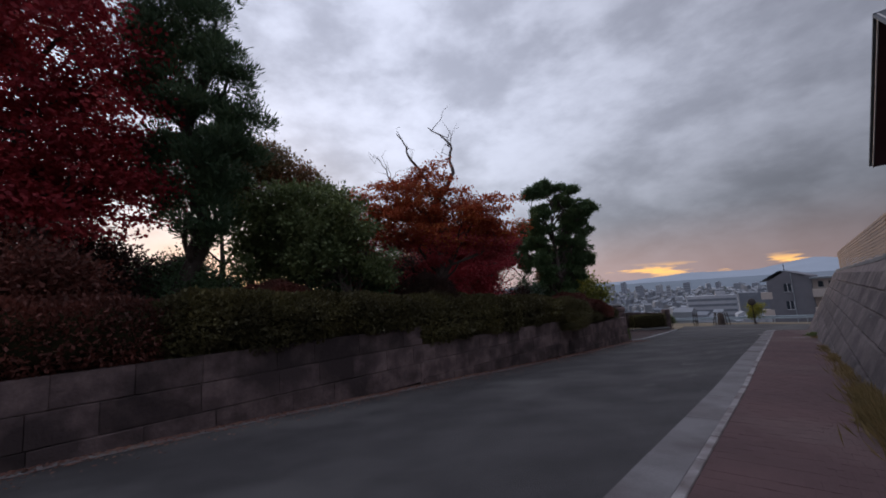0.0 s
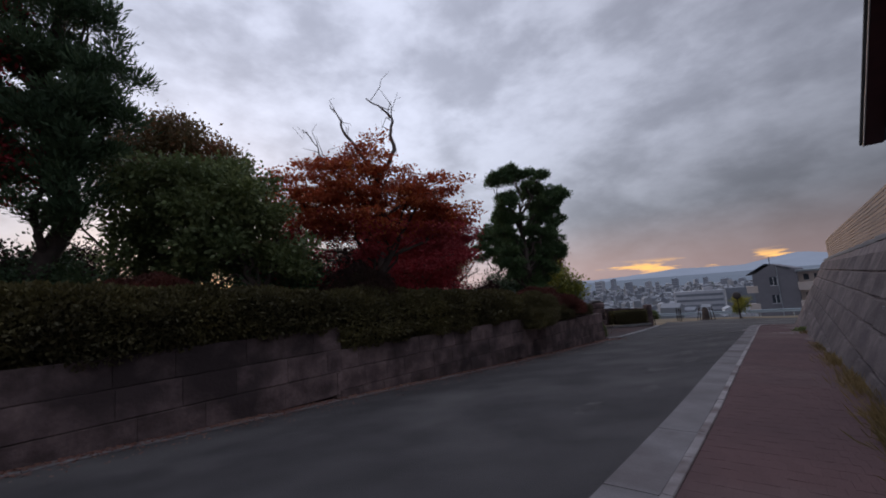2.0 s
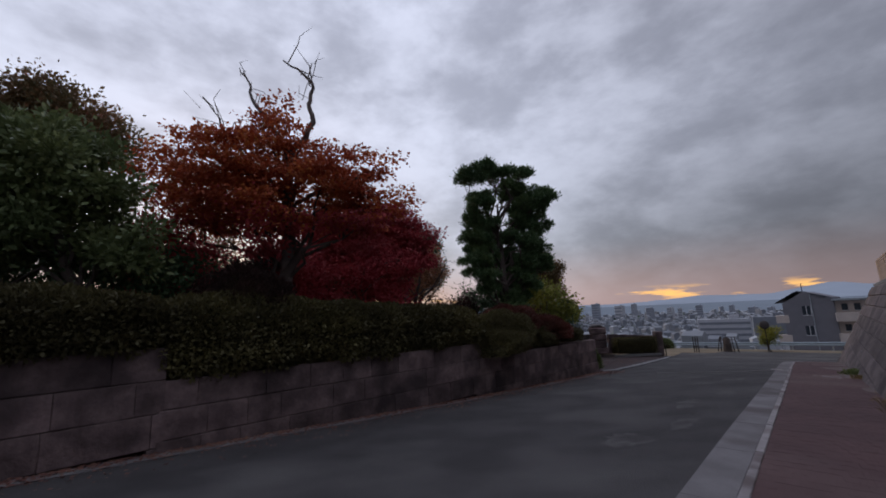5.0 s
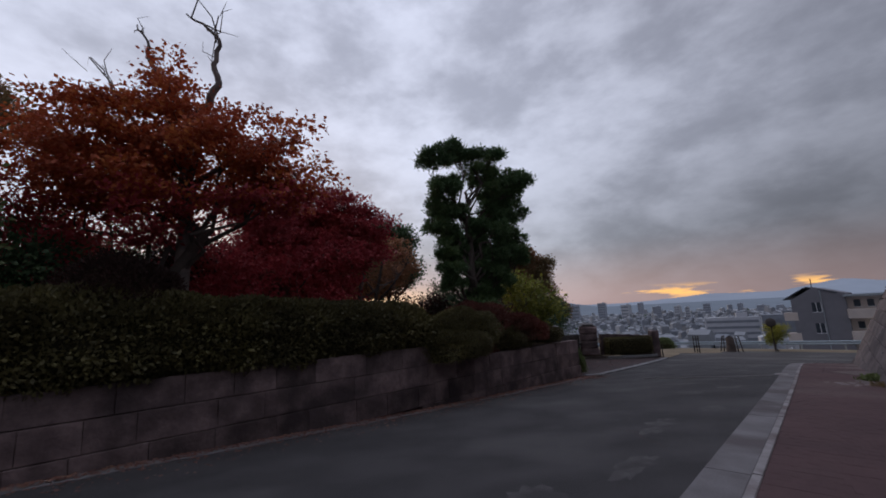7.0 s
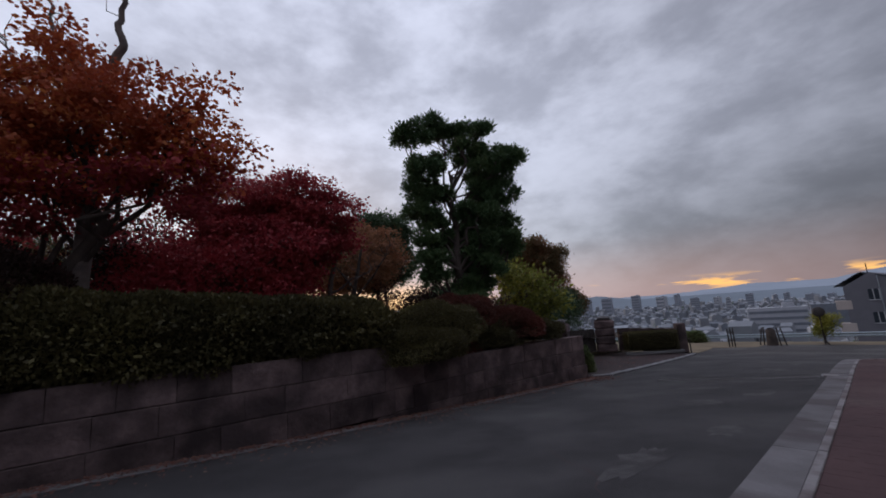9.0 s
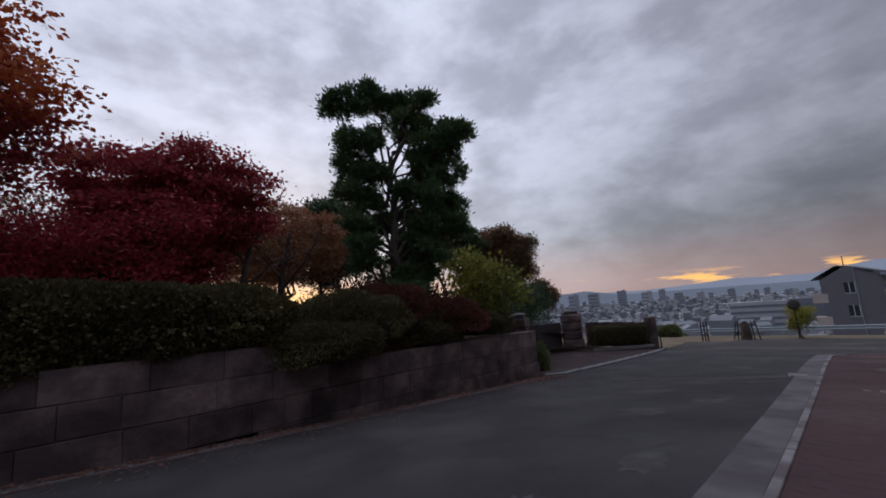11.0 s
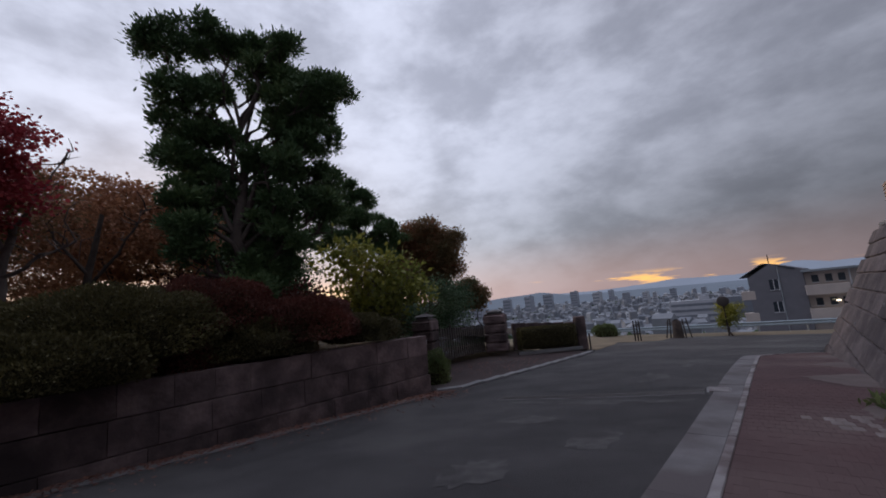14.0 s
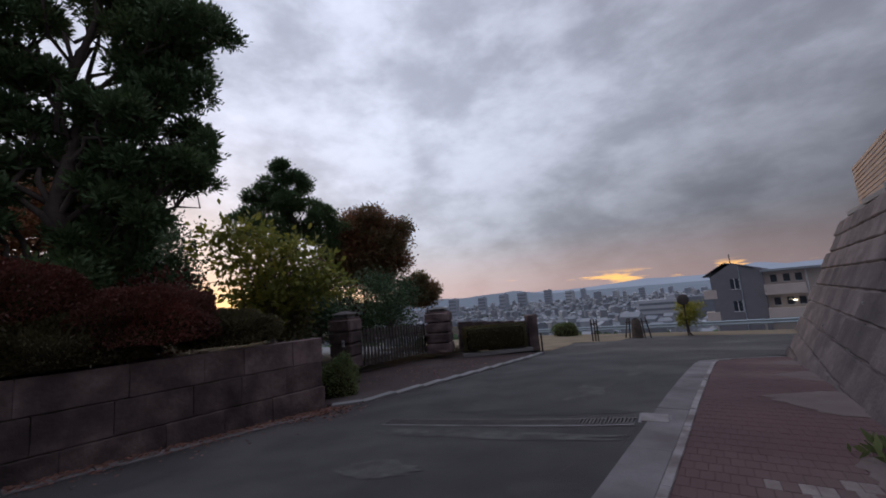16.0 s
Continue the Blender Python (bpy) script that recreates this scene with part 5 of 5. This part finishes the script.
# drain grating across the road
grate = thing("drain_grating", "rusty steel drain grating laid across the road", "drain")
a, b = Vector((-4.55, 26.75, 0)), Vector((-0.72, 26.95, 0))
ang = math.degrees(math.atan2(b.y - a.y, b.x - a.x))
L = (b - a).length
for side in (-0.17, 0.17):
    verts, faces = [], []
    nx, ny = -math.sin(radians(ang)), math.cos(radians(ang))
    for i in range(21):
        p = a.lerp(b, i / 20)
        for w, dz in ((side - 0.035, 0.002), (side - 0.035, 0.010), (side + 0.035, 0.010), (side + 0.035, 0.002)):
            x, y = p.x + nx * w, p.y + ny * w
            verts.append((x, y, float(ground(x, y)) + dz))
    for i in range(20):
        faces += [(4 * i + k, 4 * i + k + 1, 4 * i + 5 + k, 4 * i + 4 + k) for k in range(3)]
    mesh_object("frame_edge", verts, faces, GUTTER, grate)
# a flat black sheet under the bars stands in for the channel's shaded depth
verts = []
for i in range(21):
    p = a.lerp(b, i / 20)
    for w in (-0.12, 0.12):
        x, y = p.x + nx * w, p.y + ny * w
        verts.append((x, y, float(ground(x, y)) + 0.005))
mesh_object("channel", verts, [(2 * i, 2 * i + 2, 2 * i + 3, 2 * i + 1) for i in range(20)], BLACK, grate)
bar = box(bmesh.new(), 0, 0, 0, 0.02, 0.27, 0.02)
barme = bpy.data.meshes.new("bar")
bar.to_mesh(barme)
bar.free()
barme.materials.append(IRON)
for i in range(int(L / 0.045)):
    p = a.lerp(b, (i + 0.5) * 0.045 / L)
    o = new("bar", barme)
    o.parent = grate
    o.matrix_world = pose(p.x, p.y, float(ground(p.x, p.y)) + 0.012, 0, 0, ang)

# ---- end of the road ----
dv = []
dxs, dys = np.linspace(-18, 5, 20), np.linspace(40.2, 55, 16)
for y in dys:
    for x in dxs:
        lim = left_x(y) + 0.1
        xx = min(x, lim) if y < 46 else x
        dv.append((xx, y, float(ground(xx, y)) + (0.012 if y < 46 else 0.015 + 0.01 * (y - 46) if xx < -4.2 or y > 50.5 else -0.06) + 0.008 * noise.noise(Vector((x, y, 0)))))
n = len(dxs)
tagged(mesh_object("verge", dv, [(j * n + i, j * n + i + 1, (j + 1) * n + i + 1, (j + 1) * n + i) for j in range(len(dys) - 1) for i in range(n - 1)], DIRT, smooth=True),
       "bare dry ground with thin grass beside the road", "ground", kind="structure")
post = thing("slatted_post", "short wooden stake frame on the verge", "post", (-5.6, 46.2, -3.02))
for i, x in enumerate((-0.16, 0.0, 0.16)):
    boxed("stake", (x, 0.04 * (i % 2), 0.62), (0.07, 0.07, 1.3), DARKWOOD, post, 0.01)
for z in (0.45, 1.0):
    boxed("crossbar", (0, -0.05, z), (0.44, 0.04, 0.06), DARKWOOD, post, 0.006)
stump = thing("tree_stump", "cut tree stump with pale trunk held by stakes", "stump", (-3.7, 48.8, -3.15))
tubes_mesh("trunk", [(np.array([(0, 0, -0.1), (0.02, 0, 0.5), (0, 0.02, 1.0), (-0.03, 0, 1.15)]), [0.34, 0.30, 0.27, 0.16], 11)], BARK, stump)
for x, y, lx in ((-0.7, 0, 0.25), (0.75, 0.1, -0.2), (0.5, -0.5, -0.1), (-0.5, 0.4, 0.1)):
    part("stake", rod(bmesh.new(), (x, y, -0.1), (x + lx, y, 1.2), 0.04, 7), DARKWOOD, stump)
part("crossbar", rod(bmesh.new(), (-0.6, 0, 0.95), (0.65, 0.05, 0.95), 0.03, 7), DARKWOOD, stump)
mirror = thing("traffic_mirror", "round convex traffic mirror seen from behind", "mirror", (-1.05, 50.0, -3.25))
part("pole", rod(bmesh.new(), (0, 0.1, 0), (0, 0.1, 2.3), 0.045, 10), DARKWOOD, mirror)
bm = bmesh.new()
bmesh.ops.create_uvsphere(bm, u_segments=24, v_segments=12, radius=0.34, matrix=pose(0, 0, 2.2) @ Matrix.Diagonal((1, 0.28, 1, 1)))
part("back_shell", bm, mat("brown_mirror_back", (0.10, 0.085, 0.08), None, 3, 0.6, 0.05), mirror, smooth=True)
tree("shrub_tree", "small yellow green shrub beside the guard rail", (-0.9, 50.6),
     ((-0.3, 0, -1.6, 0.45, 0.35), (0.35, 0, -1.7, 0.5, 0.35), (0, 0, -2.2, 0.6, 0.4), (0.1, 0, -1.35, 0.3, 0.25), (-0.45, 0.1, -2.4, 0.45, 0.3)), L_YELLOW, BARK, 30, leaves=5500, size=0.10, trunk_r=0.06, per_lobe=30, spread=0.15)
for x, y, z, r, h, sd in ((-9.2, 52.4, -3.1, 1.05, 0.8, 31),):
    bush("bush", "low green bush on the verge", (x, y, z), (r, r * 0.8), h, L_GREEN, sd, 3500, 0.09)

rail = thing("guard_rail", "pale blue steel guard rail at the bend", "guard rail")
ra, rb_ = Vector((-17.5, 56.0, -3.3)), Vector((13.5, 54.0, -2.75))
for k in range(13):
    p = ra.lerp(rb_, k / 12)
    part("rail_post", rod(bmesh.new(), (p.x, p.y + 0.08, p.z - 0.9), (p.x, p.y + 0.08, p.z + 0.12), 0.055, 8), STEEL, rail)
for k in range(6):
    p, q = ra.lerp(rb_, k / 6), ra.lerp(rb_, (k + 1) / 6)
    verts, faces = [], []
    prof = ((0, -0.16), (-0.05, -0.10), (0, -0.03), (0, 0.03), (-0.05, 0.10), (0, 0.16))
    for e in (p, q):
        verts += [(e.x, e.y + u, e.z + w) for u, w in prof]
        verts += [(e.x, e.y + u + 0.012, e.z + w) for u, w in prof[::-1]]
    m = len(prof) * 2
    faces = [(i, (i + 1) % m, m + (i + 1) % m, m + i) for i in range(m)]
    mesh_object("beam", verts, faces, RAILBLUE, rail)


# ---- apartment house at the bend ----
def apartment():
    h = thing("apartment_house", "grey three storey apartment house with beige balconies", "house", (1.85, 84, -6.9))
    bm = bmesh.new()
    prof = [(-0.9, 0), (4.0, 0), (4.0, 7.1), (1.35, 7.95), (-0.9, 6.5)]
    f0 = [bm.verts.new((x, 0, z)) for x, z in prof]
    f1 = [bm.verts.new((x + 1.5, 9, z)) for x, z in prof]
    bm.faces.new(f0)
    bm.faces.new(f1[::-1])
    for i in range(5):
        bm.faces.new((f0[i], f1[i], f1[(i + 1) % 5], f0[(i + 1) % 5]))
    part("wall", bm, APTGREY, h)
    boxed("rear_wing", (6.6, 3.0, 3.3), (5.2, 5.0, 6.6), APTTAN, h, 0.02)
    boxed("wing_roof", (6.7, 2.6, 6.75), (5.8, 6.2, 0.25), STEEL, h, 0.03)
    o = boxed("roof", (0, 0, 0), (2.85, 9.1, 0.10), ROOFTIN, h, 0.02)
    o.matrix_local = pose(2.75, 4.45, 7.6, 0, 17.5, -9.5)
    o = boxed("roof", (0, 0, 0), (2.6, 9.05, 0.08), ROOFTIN, h, 0.02)
    o.matrix_local = pose(0.2, 4.45, 7.27, 0, -32, -9.5)
    for z in (5.1, 2.6):
        b = boxed("balcony", (-1.1, 0.7, z - 0.6), (1.3, 1.5, 1.0), APTTAN, h, 0.03)
        c = boxed("balcony", (5.6, -0.15, z - 0.45), (3.4, 1.2, 1.05), APTTAN, h, 0.03)
        for x in (4.9, 6.0, 7.0):
            w = boxed("window", (x, 0.46, z + 0.75), (0.55, 0.1, 0.8), GLASS, h, 0.01)
            boxed("frame", (x, 0.44, z + 0.32), (0.65, 0.08, 0.07), WHITE, w)
        for x in (1.15, 1.6):
            w = boxed("window", (x, -0.03, z + 0.45), (0.38, 0.1, 1.15), GLASS, h, 0.01)
            boxed("frame", (x, -0.06, z - 0.15), (0.46, 0.08, 0.07), WHITE, w)
            boxed("frame", (x + 0.2, -0.06, z + 0.45), (0.06, 0.08, 1.2), WHITE, w)
    part("downpipe", rod(bmesh.new(), (7.6, 0.3, 0), (7.6, 0.3, 6.6), 0.07, 8), WHITE, h)
    part("downpipe", rod(bmesh.new(), (1.9, -0.06, 0), (1.9, -0.06, 7.6), 0.05, 8), STEEL, h)
    lamp = boxed("wall_lamp", (6.2, -0.85, 3.45), (0.35, 0.12, 0.12), LAMPGLOW, h, 0.02, label="small lit wall lamp")
    part("antenna", rod(bmesh.new(), (1.3, 0.4, 7.8), (1.3, 0.4, 9.0), 0.05, 6), BLACK, h)
    h.matrix_world = pose(1.85, 84, -6.9) @ Matrix.Scale(1.12, 4)
    return h


apartment()


# ---- the town below and the mountains ----
def town_block(label, az, dist, w, d, top_el, material, rz, floors):
    """One building of the town, placed by compass angle, distance and the angle of its roof line."""
    x, y = math.sin(radians(az)) * dist, math.cos(radians(az)) * dist
    zb = float(terrain(x, y)) - 1.0
    zt = -0.3 + dist * math.tan(radians(top_el))
    t = thing("town_building", label, "building", (x, y, zb), rz, "town buildings")
    w *= 0.5
    boxed("wall", (0, 0, (zt - zb) / 2), (w, d, zt - zb), material, t, 0.1)
    boxed("roof_house", (w * 0.2, 0, zt - zb + 1.2), (w * 0.2, d * 0.5, 2.6), material, t, 0.1)
    for i in range(floors):
        z = (zt - zb) - (i + 0.75) * (zt - zb) / (floors + 1.5)
        boxed("window_band", (0, -d / 2 - 0.05, z), (w * 0.94, 0.3, (zt - zb) / (floors + 1.5) * 0.42), CITYDARK, t)
    return t


rt = random.Random(12)
town_block("long white apartment block with balcony bands", -4.6, 330, 58, 10, -1.6, CITYWHITE, 8, 6)
town_block("long grey apartment block behind the white one", -0.4, 380, 40, 12, -1.5, CITYDARK, 4, 6)
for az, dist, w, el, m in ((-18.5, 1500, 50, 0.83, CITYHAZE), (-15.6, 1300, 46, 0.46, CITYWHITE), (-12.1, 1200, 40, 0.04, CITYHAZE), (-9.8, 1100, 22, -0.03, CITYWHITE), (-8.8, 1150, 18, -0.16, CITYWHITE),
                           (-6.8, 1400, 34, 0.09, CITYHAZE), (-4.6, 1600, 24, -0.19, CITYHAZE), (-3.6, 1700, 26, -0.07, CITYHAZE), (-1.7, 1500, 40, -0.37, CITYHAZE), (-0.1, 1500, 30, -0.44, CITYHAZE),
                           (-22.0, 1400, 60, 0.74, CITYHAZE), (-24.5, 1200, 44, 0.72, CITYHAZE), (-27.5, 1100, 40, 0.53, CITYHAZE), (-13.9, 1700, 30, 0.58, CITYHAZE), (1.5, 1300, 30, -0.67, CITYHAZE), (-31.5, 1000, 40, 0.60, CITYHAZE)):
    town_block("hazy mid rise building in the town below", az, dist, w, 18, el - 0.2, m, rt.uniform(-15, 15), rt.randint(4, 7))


def town_houses(name, count, dmin, dmax, seed, material, label):
    r = random.Random(seed)
    v, f = [], []
    for i in range(count):
        az = radians(r.uniform(-48, 10))
        dist = dmin + (dmax - dmin) * r.random() ** 1.5
        x, y = math.sin(az) * dist, math.cos(az) * dist
        z = float(terrain(x, y)) - 0.5
        w, d, h = r.uniform(4, 7) * (1 + dist / 1800), r.uniform(4, 6.5) * (1 + dist / 1500), r.uniform(4, 7.5) * (1 + dist / 1600) * (1.9 if r.random() < 0.08 else 1)
        a = r.uniform(0, math.pi)
        ca, sa = math.cos(a), math.sin(a)
        k = len(v)
        for zz in (0, h):
            for px, py in ((-w / 2, -d / 2), (w / 2, -d / 2), (w / 2, d / 2), (-w / 2, d / 2)):
                v.append((x + px * ca - py * sa, y + px * sa + py * ca, z + zz))
        for px in (-w / 2, w / 2):
            v.append((x + px * ca, y + px * sa, z + h + d * 0.22))
        f += [(k, k + 1, k + 5, k + 4), (k + 2, k + 3, k + 7, k + 6), (k + 1, k + 2, k + 6, k + 9, k + 5), (k + 3, k, k + 4, k + 8, k + 7), (k + 4, k + 5, k + 9, k + 8), (k + 6, k + 7, k + 8, k + 9)]
    return tagged(mesh_object(name, v, f, material), label, "houses", kind="stuff")


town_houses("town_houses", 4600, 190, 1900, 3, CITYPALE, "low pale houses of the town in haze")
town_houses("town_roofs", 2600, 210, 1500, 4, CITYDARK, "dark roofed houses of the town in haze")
tv = []
rn = np.random.default_rng(8)
for i in range(700):
    az, dist = radians(rn.uniform(-48, 10)), 130 + 1500 * rn.random() ** 1.6
    x, y = math.sin(az) * dist, math.cos(az) * dist
    c = np.array([x, y, float(terrain(x, y)) + 2.0])
    tv.append(leaf_quads(rn, c + rn.normal(0, 1.6 * (1 + dist / 900), (18, 3)), rn.normal(0, 1, (18, 3)), 3.0 * (1 + dist / 900), 0.8))
tagged(quads_mesh("town_trees", np.concatenate(tv), L_PINEDARK), "dark clumps of trees between the houses", "trees", kind="stuff")


def range_of_hills(name, label, dist, azs, els, material, rough, seed):
    """A mountain ridge: heights by compass angle, with folds down to the plain."""
    v, f = [], []
    cols, rows = 220, 7
    for i in range(cols):
        az = -100 + 200 * i / (cols - 1)
        el = float(np.interp(az, azs, els)) + rough * noise.fractal(Vector((az * 0.28, seed, 0)), 0.7, 2.1, 6)
        for j in range(rows):
            s = j / (rows - 1)
            dd = dist * (1 - 0.22 * s) + 60 * noise.noise(Vector((az * 0.5, s * 4, seed)))
            top = dist * math.tan(radians(max(el, 0.15)))
            z = top * (1 - s) ** 1.1 - 46 * s - 1
            v.append((math.sin(radians(az)) * dd, math.cos(radians(az)) * dd, z))
    for i in range(cols - 1):
        f += [(i * rows + j, i * rows + j + 1, (i + 1) * rows + j + 1, (i + 1) * rows + j) for j in range(rows - 1)]
    return tagged(mesh_object(name, v, f, material, smooth=True), label, "mountains", kind="structure")


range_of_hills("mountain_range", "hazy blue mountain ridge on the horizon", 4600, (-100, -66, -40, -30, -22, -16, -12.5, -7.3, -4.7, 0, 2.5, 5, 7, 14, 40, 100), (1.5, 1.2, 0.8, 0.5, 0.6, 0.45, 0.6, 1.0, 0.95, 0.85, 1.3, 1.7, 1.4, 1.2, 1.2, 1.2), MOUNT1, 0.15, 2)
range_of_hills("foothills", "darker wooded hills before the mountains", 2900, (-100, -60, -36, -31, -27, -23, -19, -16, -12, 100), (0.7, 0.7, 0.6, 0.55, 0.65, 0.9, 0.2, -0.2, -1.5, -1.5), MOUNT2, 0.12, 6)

# ---- dry grass and weeds along the foot of the retaining wall ----
rw = np.random.default_rng(15)
for y0, n, spread, fol, hgt, lab in ((6.2, 2200, 0.6, L_DRY, 0.26, "dry pale grass tuft at the wall foot"), (8.4, 1200, 0.6, L_DRY, 0.2, "dry pale grass tuft at the wall foot"), (11.5, 700, 0.6, L_DRY, 0.15, "dry pale grass tuft at the wall foot"),
                                     (14.5, 600, 0.6, L_DRY, 0.14, "dry pale grass tuft at the wall foot"), (18.0, 400, 0.8, L_DRY, 0.12, "dry pale grass tuft at the wall foot"), (26.4, 420, 0.16, L_GREEN, 0.16, "small green weed at the wall foot"), (24.9, 300, 0.2, L_DRY, 0.12, "dry weeds at the wall foot")):
    ty = y0 + rw.normal(0, spread, n)
    tx = wall_x(ty) + 0.02 - np.abs(rw.normal(0, 0.13, n))
    at = np.stack([tx, ty, kerb_z(ty) + 0.005], 1)
    q = leaf_quads(rw, at, np.tile((-0.25, 0, 1.0), (n, 1)), hgt, 0.07 if fol is L_DRY else 0.3, 0.45)
    tagged(quads_mesh("grass_tuft", q, fol), lab, "grass", kind="stuff")
